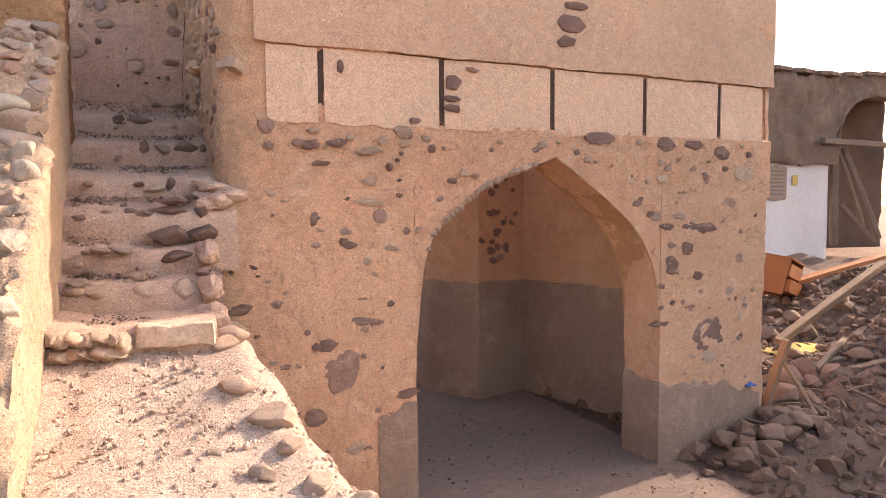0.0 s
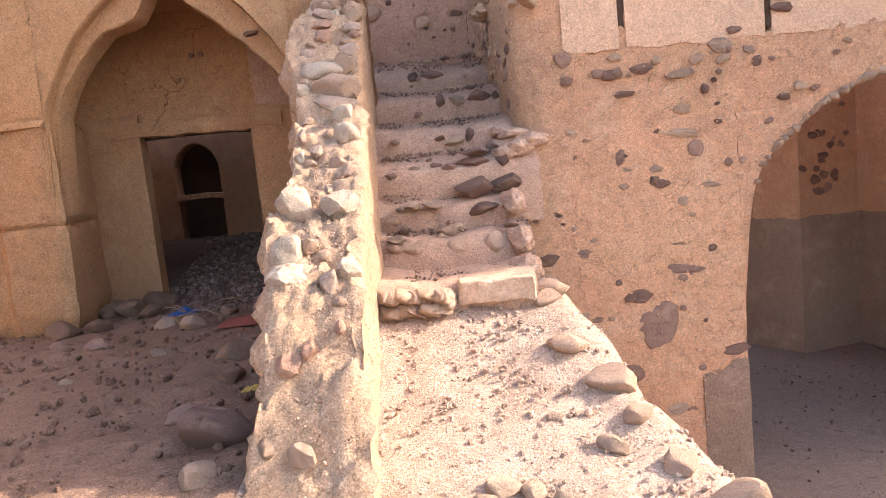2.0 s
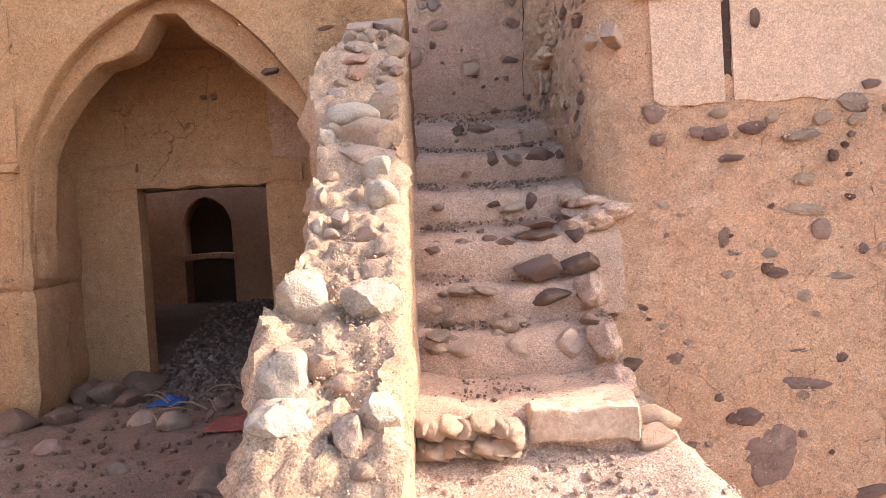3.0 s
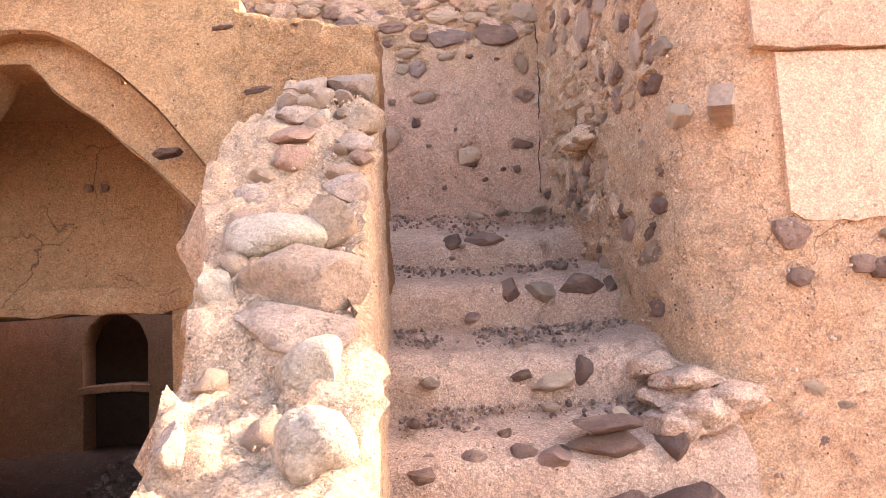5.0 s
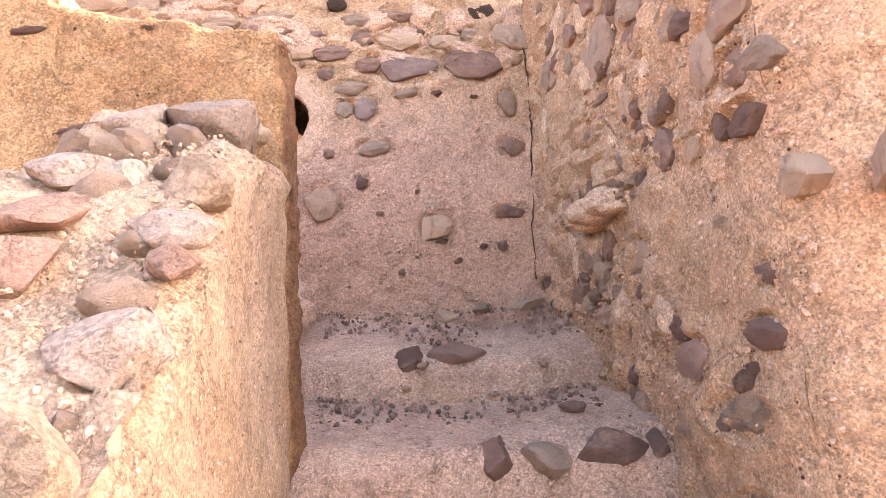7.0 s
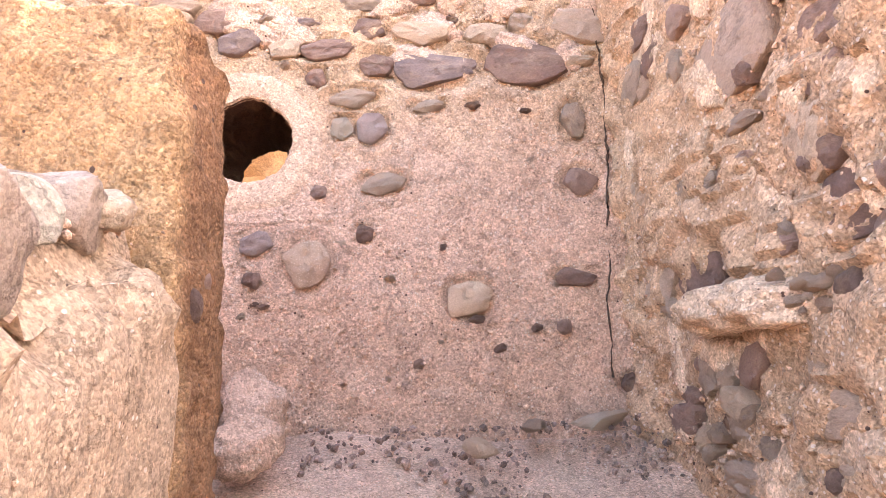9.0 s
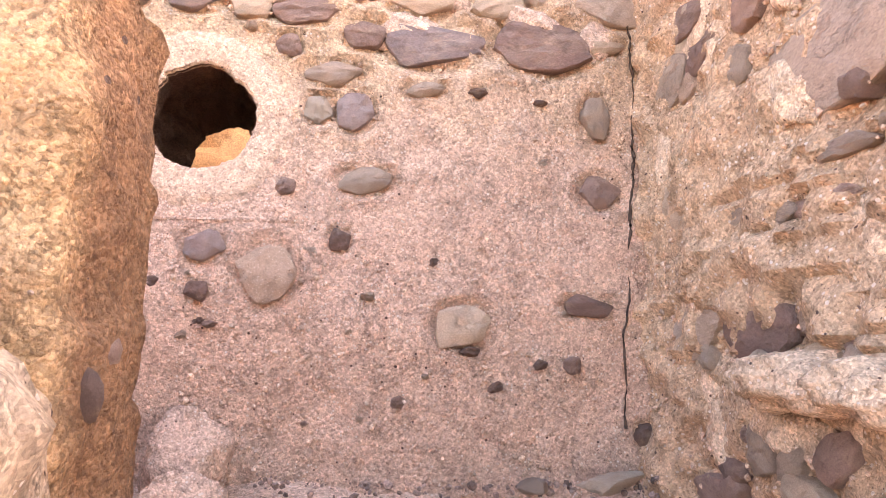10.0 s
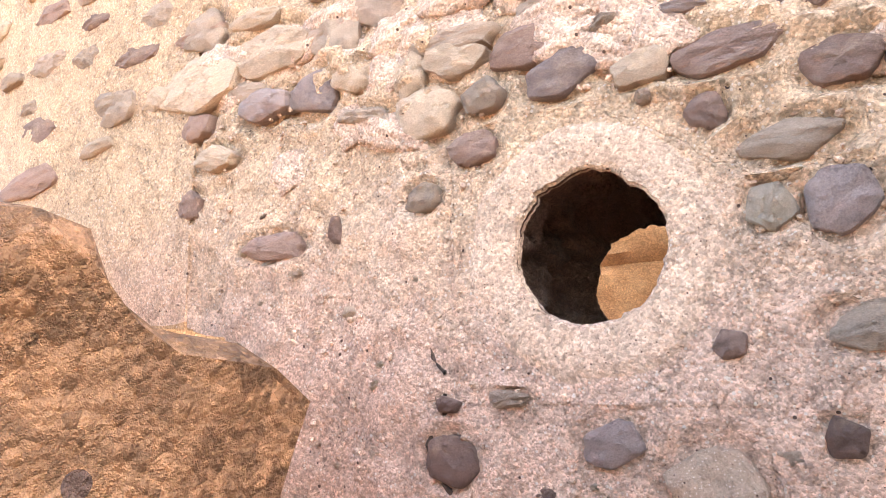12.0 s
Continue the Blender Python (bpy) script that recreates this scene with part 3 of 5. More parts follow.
def flaked(x, y, z, f=3.2, s=0.0):
    """Broken plaster edges: plateaus with steep rims."""
    k = nz(x, y, z, f, s) + 0.45 * nz(x, y, z, f * 2.7, s + 4) + 0.2 * nz(x, y, z, f * 7, s + 8)
    return blend(0, 1, k / 0.07 + 0.5) + 0.6 * blend(0, 1, (k - 0.3) / 0.07)


# ---- the gatehouse facade ----
ARCH = [(1.80, 1.0), (1.84, 1.5), (1.90, 1.85), (1.97, 2.05), (2.10, 2.19), (2.42, 2.44), (2.70, 2.58), (2.95, 2.66), (3.12, 2.72), (3.21, 2.77),
        (3.35, 2.68), (3.57, 2.53), (3.82, 2.36), (4.05, 2.17), (4.25, 1.95), (4.38, 1.71), (4.44, 1.45), (4.48, 1.0)]
arch_z = curve_of(ARCH)
TOP, BACK_TOP, LEFT_TOP = 4.65, 4.95, 5.4
LEDGE = 2.43
PANEL_LO, PANEL_HI = 3.03, 3.585


def facade_relief(x, y, z):
    d = 0.0
    if PANEL_LO < z < PANEL_HI and y < 0.02 and x > 0.5:
        d -= 0.06
    if z > PANEL_HI:
        d += 0.012
    d += 0.012 * max(0, nz(x, y, z, 9, 4)) if z < PANEL_LO else 0
    if y > 0.2 and x < 0.4:
        worn = blend(0.15, 1, (y - 0.3 + 0.5 * max(0, z - 3.5)) / 0.5)
        d += worn * (0.022 * nz(x, y, z, 4.5, 6) + 0.018 * flaked(x, y, z, 3.4, 2) + 0.010 * flaked(x, y, z, 9, 5) + 0.007 * ridge(x, y, z, 22, 5) - 0.022) + bedding(RUBBLE_STONES, y, z)
    elif z < PANEL_LO:
        d += 0.006 * ridge(x, y, z, 7, 2) + 0.004 * ridge(x, y, z, 15, 3) - 0.005
    return d


corner = [(0.13, 1.78), (0.155, 1.66), (0.195, 1.45), (0.21, 1.0), (0.225, 0.26)] + [p for p in arc(0.46, 0.26, 0.235, 180, 270, 7)]
V = sheet(corner[:8], LEDGE - 0.04, TOP, 0.5, 0.016, 0.018, facade_relief, rim=0.0)
# top raised out of view past x 1.4 to shade the parapet
sheet(corner[7:] + [(6.0, 0.0), (6.05, 2.6)], lambda x, y: max(LEDGE - 0.04, arch_z(x)) if y < 0.1 and 1.9 < x < 4.5 else LEDGE - 0.04, lambda x, y: TOP + 0.75 * blend(0, 1, (x - 1.4) / 1.4), 0.5, 0.034, 0.018, facade_relief, rim=0.0, out=V)
sheet([(0.14, 1.0), (0.13, 0.05), (0.18, 0.0), (1.80, 0.0), (1.86, 0.5)], -0.7, LEDGE + 0.03, 0.35, 0.05, 0.02, facade_relief, out=V)
sheet([(1.80, 0.004), (2.44, 0.004)], arch_z, LEDGE + 0.05, 0.5, 0.05, 0.018, out=V)
sheet([(3.70, 0.004), (4.48, 0.004)], arch_z, LEDGE + 0.05, 0.5, 0.05, 0.018, out=V)
sheet([(4.46, 0.52), (4.48, 0.0), (5.95, 0.0), (6.0, 2.6)], -0.7, LEDGE + 0.03, 0.35, 0.05, 0.022, facade_relief, out=V)
facade_mesh = smooth_mesh("wall_facade", *V, M_FACADE)
facade = structure("wall_facade", facade_mesh, "orange mud-plastered gatehouse wall with bedded dark stones and pointed arch")
V = soffit([(1.80, 0.9)] + ARCH + [(4.48, 0.9)], 0.0, 0.55)
part("arch_soffit", smooth_mesh("arch_soffit", *V, M_OCHRE), None, facade, "warm ochre plaster underside of the arch")
# cement footing on both jambs
V = sheet([(1.45, -0.012), (1.80, -0.014), (1.87, 0.52)], -0.6, lambda x, y: 0.55 + 0.22 * nz(x, y, 0, 5) + 0.25 * (x - 1.5), 0.05, 0.04, 0.006)
part("footing_render", smooth_mesh("footing_render", *V, M_CEMENT), None, facade, "grey cement patch at the foot of the jamb")
V = sheet([(4.435, 0.52), (4.465, -0.014), (5.3, -0.012), (5.9, -0.012)], -0.7, lambda x, y: 0.50 - 0.16 * max(0, x - 4.6) + 0.1 * nz(x, y, 0, 4), 0.05, 0.04, 0.008)
part("footing_render", smooth_mesh("footing_render", *V, M_CEMENT), None, facade, "grey cement patch at the foot of the jamb")
# pale plaster panels between the upright slits
SLITS = (1.012, 2.06, 3.18, 4.26, 5.25)
edges = (0.56,) + SLITS + (5.9,)
for i, (a, b) in enumerate(zip(edges, edges[1:])):
    V = sheet([(a + 0.026, 0.010), (b - 0.026, 0.010)], lambda x, y: PANEL_LO - 0.05 + 0.022 * nz(x, 0, i, 6) + 0.014 * nz(x, 1, i, 19) + (0.1 * max(0, 0.62 - x) * 8 if x < 0.62 else 0), PANEL_HI - 0.012, 0.065, 0.045, 0.006, rim=0.002)
    part("plaster_panel", smooth_mesh("plaster_panel", *V, M_PANEL), None, facade, "smooth pale plaster panel")
    if i:
        # post takes a near-black tone for the shade in the slit
        wood = part("slit_post", beam_mesh(0.50, 0.03, 0.05, M_SHADE_DARK, i, 0.0), None, facade, "wooden post deep in a slit, its dark colour standing for shade")
        wood.matrix_basis = pose(a, 0.034, PANEL_LO + 0.27, 0, 90, 0)
V = sheet([(0.50, -0.016), (6.02, -0.016)], lambda x, y: PANEL_HI + 0.012 * nz(x, 0, 0, 7), lambda x, y: TOP - 0.03 + 0.75 * blend(0, 1, (x - 1.4) / 1.4), 0.06, 0.05, 0.010, lambda x, y, z: 0.006 * flaked(x, y, z, 0.9, 3), rim=0.003)
part("plaster_band", smooth_mesh("plaster_band", *V, M_BAND), None, facade, "proud pinkish plaster band above the panels")
peg = part("stone", beam_mesh(0.20, 0.08, 0.08, STONE[6], 12, 0.0, "stone"), None, facade, "squared tan stone standing out of the wall corner")
peg.matrix_basis = pose(0.35, -0.05, 3.372, 4, 5, 62)
set_plate(facade, (0.245, 0.10, 3.385), 0.08, 0.085, "x", 3, 0.02, 10)
ra = random.Random(31)
for k in range(26):     # broken stone edge on the haunch of the arch
    x = 1.93 + k * 0.042
    s = ra.uniform(0.05, 0.10)
    set_stone(facade, (x, 0.02 + ra.uniform(0, 0.03), arch_z(x) + 0.02), (s, 0.12, s * 0.8), (0, ra.uniform(-40, 0), 0), ra.choice((3, 4, 4, 3)))

# ---- passage behind the arch ----
def two_tone(path, top, label, name, cement=1.28, thick=0.3):
    V = sheet(path, cement - 0.02, top, thick, 0.08, 0.03)
    w = structure(name, smooth_mesh(name, *V, M_FACADE), label)
    V = sheet(path, -0.7, lambda x, y: cement + 0.06 * nz(x, y, 0, 4), thick + 0.01, 0.08, 0.01)
    part("cement_dado", smooth_mesh("cement_dado", *V, M_CEMENT), None, w, "grey stained cement dado")
    return w


passage_pier = two_tone([(3.45, 6.0), (3.43, 3.56), (3.87, 2.84), (4.68, 3.02), (5.12, 1.3), (5.2, 0.45)], 3.3, "orange plastered passage wall above a grey dado", "wall_passage_right")
two_tone([(1.5, 0.4), (1.5, 1.9)], 3.3, "orange plastered passage wall above a grey dado", "wall_passage_left")


def box(name, lo, hi, mat, label, category, parent=None, amp=0.0, res=0.3):
    bm = bmesh.new()
    bmesh.ops.create_cube(bm, size=1)
    for v in bm.verts:
        v.co = Vector([lo[i] + (v.co[i] + 0.5) * (hi[i] - lo[i]) for i in range(3)])
    if amp:
        cuts = max(1, min(24, round(max(hi[i] - lo[i] for i in range(3)) / res)))
        bmesh.ops.subdivide_edges(bm, edges=bm.edges[:], cuts=cuts, use_grid_fill=True)
        for v in bm.verts:
            c = v.co
            v.co = c + Vector((rough(c.x, c.y, c.z, amp), rough(c.y, c.z, c.x, amp), rough(c.z, c.x, c.y, amp)))
    me = bpy.data.meshes.new(name)
    bm.to_mesh(me)
    bm.free()
    me.materials.append(mat)
    if parent:
        return part(name, me, mat, parent, label)
    return structure(name, me, label, category)


box("ceiling", (0.9, 0.55, 3.3), (6.0, 1.6, 3.5), M_OLD_WOOD, "dark timber and mud passage ceiling", "ceiling")

# ---- the stair: steps, side wall, parapet ----
stair = tagged(new("staircase"), "worn mud-brick staircase with stone-edged treads between walls", "staircase")
STEPS = ((-1.22, 1.655, 1.65), (-0.60, 1.84, 1.87), (-0.30, 2.05, 2.10), (-0.10, 2.30, 2.39), (0.25, 2.585, 2.645), (0.72, 2.845, 2.95), (1.29, 3.115, 3.27))


def step_mesh(front, zf, zb, depth, bottom, left, right, seed):
    verts, faces = [], []
    xs = [left + (right - left) * i / 26 for i in range(27)]
    prof = [(0.0, t) for t in np.linspace(0, 0.86, 6)] + [(0.035, 0.97), (0.09, 1.0)] + [(t, 1.0) for t in np.linspace(0.15, 1, 10)]
    for x in xs:
        bow = 0.07 * (1 - ((x + 0.3) / 0.55) ** 2) + 0.09 * nz(x * 1.3, seed * 2.3, 0, 1.6)
        for a, b in prof:
            y = front - bow * 0.6 + (a if a < 0.1 else 0.09 + (a - 0.1) / 0.9 * (depth - 0.09))
            z = bottom + (zf - bottom) * b + ((zb - zf) * min(1, max(0, a - 0.1) / 0.72) if b == 1.0 else 0)
            worn = -0.05 * max(0, nz(x * 2.2, seed, 0, 1.5)) if 0.5 < b and a < 0.12 else 0
            sag = 0.03 * ((x + 0.3) / 0.55) ** 2 if b == 1.0 else 0
            k = rough(x, y, z, 0.04)
            verts.append((x, y - worn * 0.6 - k, z + worn + sag + rough(y, x, z, 0.034)))
    R = len(prof)
    for i in range(len(xs) - 1):
        for j in range(R - 1):
            faces.append((i * R + j, (i + 1) * R + j, (i + 1) * R + j + 1, i * R + j + 1))
    k = len(verts)
    for i in (0, len(xs) - 1):     # closed ends
        ring = [i * R + j for j in range(R)]
        verts.append((xs[i], front + depth, bottom))
        q = ring + [len(verts) - 1]
        faces.append(tuple(q) if i else tuple(q[::-1]))
    return verts, faces


for i, (f, zf, zb) in enumerate(STEPS):
    nxt = STEPS[i + 1][0] if i + 1 < len(STEPS) else 1.78
    right = 0.06 if i == 0 else 0.17 if i < 3 else 0.34
    left = -0.84 if i < 6 else -1.35
    V = step_mesh(f, zf, zb, nxt - f + 0.12, 1.3 if i < 2 else zf - 0.45, left, right, i)
    part("step", smooth_mesh("step", *V, M_STAIR, 50), None, stair, "worn pink mud tread with pebbles")
# flat slab and cobbles in the lowest riser
bm = bmesh.new()
bmesh.ops.create_cube(bm, size=1)
bmesh.ops.subdivide_edges(bm, edges=bm.edges[:], cuts=14, use_grid_fill=True)
for v in bm.verts:
    q = Vector((v.co.x * 0.42, v.co.y * 0.30, v.co.z * 0.115))
    edge = sum(abs(t) > 0.46 for t in v.co)
    v.co = q * (1 - 0.02 * (edge > 1)) + Vector((0.03 * nz(q.x, q.y, q.z, 5) + 0.01 * nz(q.x, q.y, q.z, 16), 0.03 * nz(q.y, q.z, q.x, 5) + 0.012 * nz(q.y, q.z, q.x, 14), 0.022 * nz(q.z, q.x, q.y, 5) + 0.012 * nz(q.z, q.x, q.y, 17)))
slab = part("flat_slab", bm, STONE[3], stair, "large flat tan slab edging the lowest tread")
slab.matrix_basis = pose(-0.15, -1.13, 1.605, 1, 1, -4)
rs = random.Random(11)
for k in range(14):
    set_stone(stair, (-0.79 + k % 7 * 0.06 + rs.uniform(-0.01, 0.01), -1.25 + rs.uniform(-0.01, 0.02), 1.62 - k // 7 * 0.07 + rs.uniform(-0.02, 0.015)), (rs.uniform(0.10, 0.16), 0.2, rs.uniform(0.08, 0.11)), (0, rs.uniform(-20, 20), 0), rs.choice((3, 6, 4, 6)), True)
for x, y, z, w, h, tone in ((-0.47, 1.27, 3.07, 0.15, 0.15, 0), (-0.30, 1.30, 3.10, 0.22, 0.10, 1), (-0.28, 0.71, 2.80, 0.14, 0.15, 0), (-0.14, 0.71, 2.79, 0.15, 0.12, 2), (0.04, 0.72, 2.81, 0.22, 0.14, 0),
                            (0.17, 0.75, 2.80, 0.10, 0.12, 0), (-0.11, 0.23, 2.50, 0.12, 0.12, 0), (-0.33, 0.24, 2.50, 0.11, 0.06, 0), (-0.22, 0.22, 2.47, 0.16, 0.08, 3)):
    set_stone(stair, (x, y + 0.045, z), (w, 0.15, h), (0, rs.uniform(-10, 10), 0), tone, True)
for x, y, z, w, h, tone in ((-0.10, -0.10, 2.30, 0.26, 0.10, 0), (0.08, -0.10, 2.29, 0.11, 0.14, 0), (-0.12, -0.12, 2.38, 0.20, 0.05, 0), (-0.30, -0.12, 2.27, 0.12, 0.10, 1), (-0.15, -0.27, 2.14, 0.24, 0.13, 0),
                            (0.08, -0.22, 2.15, 0.20, 0.11, 0), (-0.12, -0.36, 2.00, 0.22, 0.07, 0), (0.06, -0.34, 2.00, 0.10, 0.07, 0), (-0.45, -0.38, 2.05, 0.13, 0.04, 2), (-0.58, -0.40, 2.05, 0.10, 0.04, 2),
                            (-0.30, -0.62, 1.78, 0.24, 0.15, 4), (-0.08, -0.62, 1.78, 0.16, 0.16, 4), (-0.55, -0.62, 1.80, 0.22, 0.10, 4), (-0.70, -0.62, 1.87, 0.12, 0.05, 2)):
    set_stone(stair, (x, y + 0.05, z - 0.01), (w * 1.1, 0.18, h * 1.1), (rs.uniform(-8, 8), rs.uniform(-8, 8), rs.uniform(-12, 12)), tone, True)

stair_z = lambda y: float(np.interp(y, [v for f, a, b in STEPS for v in (f, f + 0.08)], [v for f, a, b in STEPS for v in (a - 0.02, a)]))
for k in range(46):
    x, y = rs.uniform(-0.74, 0.14), rs.uniform(-0.62, 0.1) if k < 32 else rs.uniform(0.1, 1.5)
    s = rs.uniform(0.03, 0.085) if k < 32 else rs.uniform(0.02, 0.05)
    set_stone(stair, (x, y, stair_z(y) - 0.005), (s * 1.6, s * 1.3, s), (rs.uniform(-15, 15), rs.uniform(-15, 15), rs.uniform(0, 180)), rs.choice((0, 1, 1, 2, 4, 4, 3)))
LUMPS = [stone_mesh(700 + k, 4, M_STAIR_WARM if k == 3 else M_STAIR, 2, "mud_lump") for k in range(4)]
for me in LUMPS:
    for v in me.vertices:
        c = v.co.copy()
        v.co = c + c.normalized() * (0.09 * nz(c.x, c.y, c.z, 4.5, 2) + 0.05 * nz(c.x, c.y, c.z, 11, 4))
for x, y, z, s in ((0.20, 0.09, 2.47, (0.24, 0.24, 0.09)), (0.20, -0.01, 2.37, (0.24, 0.2, 0.15)), (0.30, 0.0, 2.41, (0.26, 0.16, 0.12)), (0.26, 0.12, 2.40, (0.42, 0.38, 0.12)), (0.16, 0.30, 2.50, (0.26, 0.34, 0.14)), (0.12, 0.02, 2.34, (0.22, 0.26, 0.14)), (0.10, -0.32, 2.0, (0.16, 0.3, 0.2)), (0.09, -0.6, 1.78, (0.16, 0.26, 0.2)), (0.08, -0.80, 1.62, (0.2, 0.24, 0.2))):
    part("mud_lump", baked(rs.choice(LUMPS[:3]), s, "mud_lump"), None, stair).matrix_basis = pose(x, y, z, 0, 0, rs.uniform(-20, 20))

PAR_Y = (-2.72, -2.62, -2.45, -2.2, -1.8, -1.4, -1.03, -0.75, -0.46, -0.2, -0.02, 0.15, 0.35, 0.66)
PAR_Z = (0.95, 1.10, 1.45, 1.85, 2.12, 2.30, 2.46, 2.68, 2.94, 3.17, 3.37, 3.52, 3.62, 3.69)
par_z = lambda y: float(np.interp(y, PAR_Y, PAR_Z))


def parapet_mesh():
    verts, faces = [], []
    ys = lines(((-2.74, 0.66, 0.016),))
    R = 0
    for y in ys:
        top = par_z(y) - 0.02
        left = -1.2 + 0.07 * nz(0, y, 0, 2) - 0.05 * max(0, -y - 1.9) + 0.12 * max(0, y + 0.3) - 0.12 * math.exp(-((y + 0.12) / 0.28) ** 2)
        right = -0.805
        low = 0.7
        worn_in = 0.08 * blend(0, 1, (y - 0.1) / 0.35)
        ring = [(left, low + (top - low) * t) for t in np.linspace(0, 0.97, 60)] + [(left + (right - left) * t, top - worn_in * blend(0, 1, (t - 0.68) / 0.2)) for t in np.linspace(0.03, 0.96, 26)] + \
               [(right, top - worn_in - (top - worn_in - low) * t) for t in np.linspace(0.015, 1, 60)]
        R = len(ring)
        for k, (x, z) in enumerate(ring):
            face_in = k > 86
            amp = 0.014 if face_in else 0.045
            d = rough(x, y * 1.3, z, amp)
            if face_in:
                d += 0.006 * flaked(x, y, z, 4.5, 6) + 0.004 * nz(x, y, z, 30, 2)
            else:
                d += 0.022 * nz(x, y, z, 11, 2) + 0.030 * flaked(x, y * 1.6, z, 4.2, 2) + 0.014 * flaked(x, y, z, 10, 3) + 0.010 * ridge(x, y, z, 24, 2) - 0.03
            side = 1 if k > 84 else -1 if k < 59 else 0
            verts.append((x + side * d, y + (0 if face_in else rough(z, x, y, 0.03)), z + (d if side == 0 else 0)))
    for i in range(len(ys) - 1):
        for k in range(R - 1):
            faces.append((i * R + k, (i + 1) * R + k, (i + 1) * R + k + 1, i * R + k + 1))
    faces.append(tuple(range(R)))
    return verts, faces


parapet = structure("parapet", smooth_mesh("parapet", *parapet_mesh(), M_PARAPET, 60), "ruined sloping mud and stone parapet beside the stair", "parapet wall")

# ---- the back wall with its round hole, and the door in it ----
HOLE = (-0.968, 4.144, 0.131)
BY = 1.69


def back_relief(x, y, z):
    up = blend(0, 1, (z - 4.33 - 0.06 * nz(x, 0, 0, 3)) / 0.14)
    left = blend(0, 1, (-1.12 - x) / 0.2)
    rugged = max(up, 0.7 * left)
    d = 0.002 * nz(x, y, z, 26, 4) + 0.0012 * nz(x, y, z, 55, 2) + 0.002 * ridge(x, y, z, 9, 1) + bedding(BACK_STONES, x, z)
    return d + rugged * (0.014 * nz(x, y, z, 5, 9) + 0.012 * flaked(x, y, z, 3.6, 3) + 0.006 * flaked(x, y, z, 11, 1) - 0.012)


V = sheet([(-4.6, BY), (-3.06, BY)], 0.9, LEFT_TOP, 0.14, 0.05, 0.02)
sheet([(-3.08, BY), (-2.0, BY)], lambda x, y: 2.83 + 0.02 * nz(x, 0, 0, 6), LEFT_TOP, 0.2, 0.05, 0.02, out=V)
sheet([(-2.02, BY), (-1.195, BY)], 0.9, 3.2, 0.45, 0.06, 0.016, rim=0.0, out=V)
sheet([(-2.02, BY), (-1.195, BY)], 3.2, lambda x, y: 4.95 - 0.5 * (x + 1.2), 0.45, 0.015, 0.016, back_relief, rim=0.0, out=V)
sheet([(-1.22, BY), (-0.69, BY)], 0.9, 3.91, 0.45, 0.025, 0.016, back_relief, rim=0.0, out=V)
sheet([(-1.22, BY), (-0.69, BY)], 4.36, BACK_TOP, 0.45, 0.018, 0.016, back_relief, rim=0.0, out=V)
sheet([(-0.712, BY), (0.40, BY)], 0.9, 3.1, 0.45, 0.06, 0.016, rim=0.0, out=V)
sheet([(-0.712, BY), (0.40, BY)], 3.1, BACK_TOP, 0.45, 0.014, 0.016, back_relief, rim=0.0, out=V)
back_mesh = smooth_mesh("wall_back", *V, M_BACK, 60)
back_mesh.materials.append(M_OCHRE)
back_mesh.polygons.foreach_set("material_index", [int(p.center.x < -1.98 and p.center.z < 4.05) for p in back_mesh.polygons])
door_wall = structure("wall_back", back_mesh, "pebbly pink mud wall with stone courses and a round hole")


def hole_panel():
    """The piece of wall round the hole, with the ragged tunnel through it."""
    verts, faces = [], []
    cx, cz, r = HOLE
    N, K = 96, 22
    for k in range(K + 1):
        for i in range(N):
            a = 2 * math.pi * i / N
            c, s = math.cos(a), math.sin(a)
            sq = 0.265 / max(abs(c), abs(s))
            rr = r * (1 + 0.05 * nz(c, s, 0, 2.5, 3) + 0.035 * nz(c, s, 0, 7, 1) + 0.03 * nz(c, s, 0, 19, 2))
            t = k / K
            rad = rr + (sq - rr) * t
            x, z = cx + rad * c, min(max(cz + rad * s, 3.875), 4.395)
            soft = min(1, max(0, (rad / r - 1.5) / 0.6))
            d = (rough(x, BY, z, 0.016) + back_relief(x, BY, z)) * soft + (0.003 if k < K else -0.004) if k else -0.004
            verts.append((x, BY - d, z))
    base = len(verts)
    T = 24
    for k in range(T + 1):
        for i in range(N):
            a = 2 * math.pi * i / N
            c, s = math.cos(a), math.sin(a)
            rr = r * (1 + 0.05 * nz(c, s, 0, 2.5, 3) + 0.035 * nz(c, s, 0, 7, 1) + 0.03 * nz(c, s, 0, 19, 2))
            t = k / T
            course = 0.16 * flaked(c * 1.6, s * 1.6, t * 2.6, 1.5, 5) + 0.10 * nz(c * 2, s * 2, t * 4, 2.2, 7)
            wide = (1 + 0.30 * math.sin(t * math.pi)) * (1 + (course - 0.10) * min(1, t * 5)) - 0.02 * t
            narrow = 0.99 if t > 0.96 else wide
            verts.append((cx - 0.015 * t + rr * c * narrow, BY + 0.004 + 0.46 * t, cz - 0.015 * t + rr * s * narrow))
    for k in range(K):
        for i in range(N):
            j = (i + 1) % N
            faces.append((k * N + i, (k + 1) * N + i, (k + 1) * N + j, k * N + j))
    for k in range(T):
        for i in range(N):
            j = (i + 1) % N
            faces.append((base + k * N + i, base + k * N + j, base + (k + 1) * N + j, base + (k + 1) * N + i))
    return verts, faces, len(faces) - T * N


hv, hf, cut = hole_panel()
# the lining's dark colour carries the tunnel's shade
part("hole_tunnel", smooth_mesh("hole_tunnel", hv, hf[cut:], M_TUNNEL, 60), None, door_wall, "rubble-lined tunnel through the wall, its deep shade in the colour")
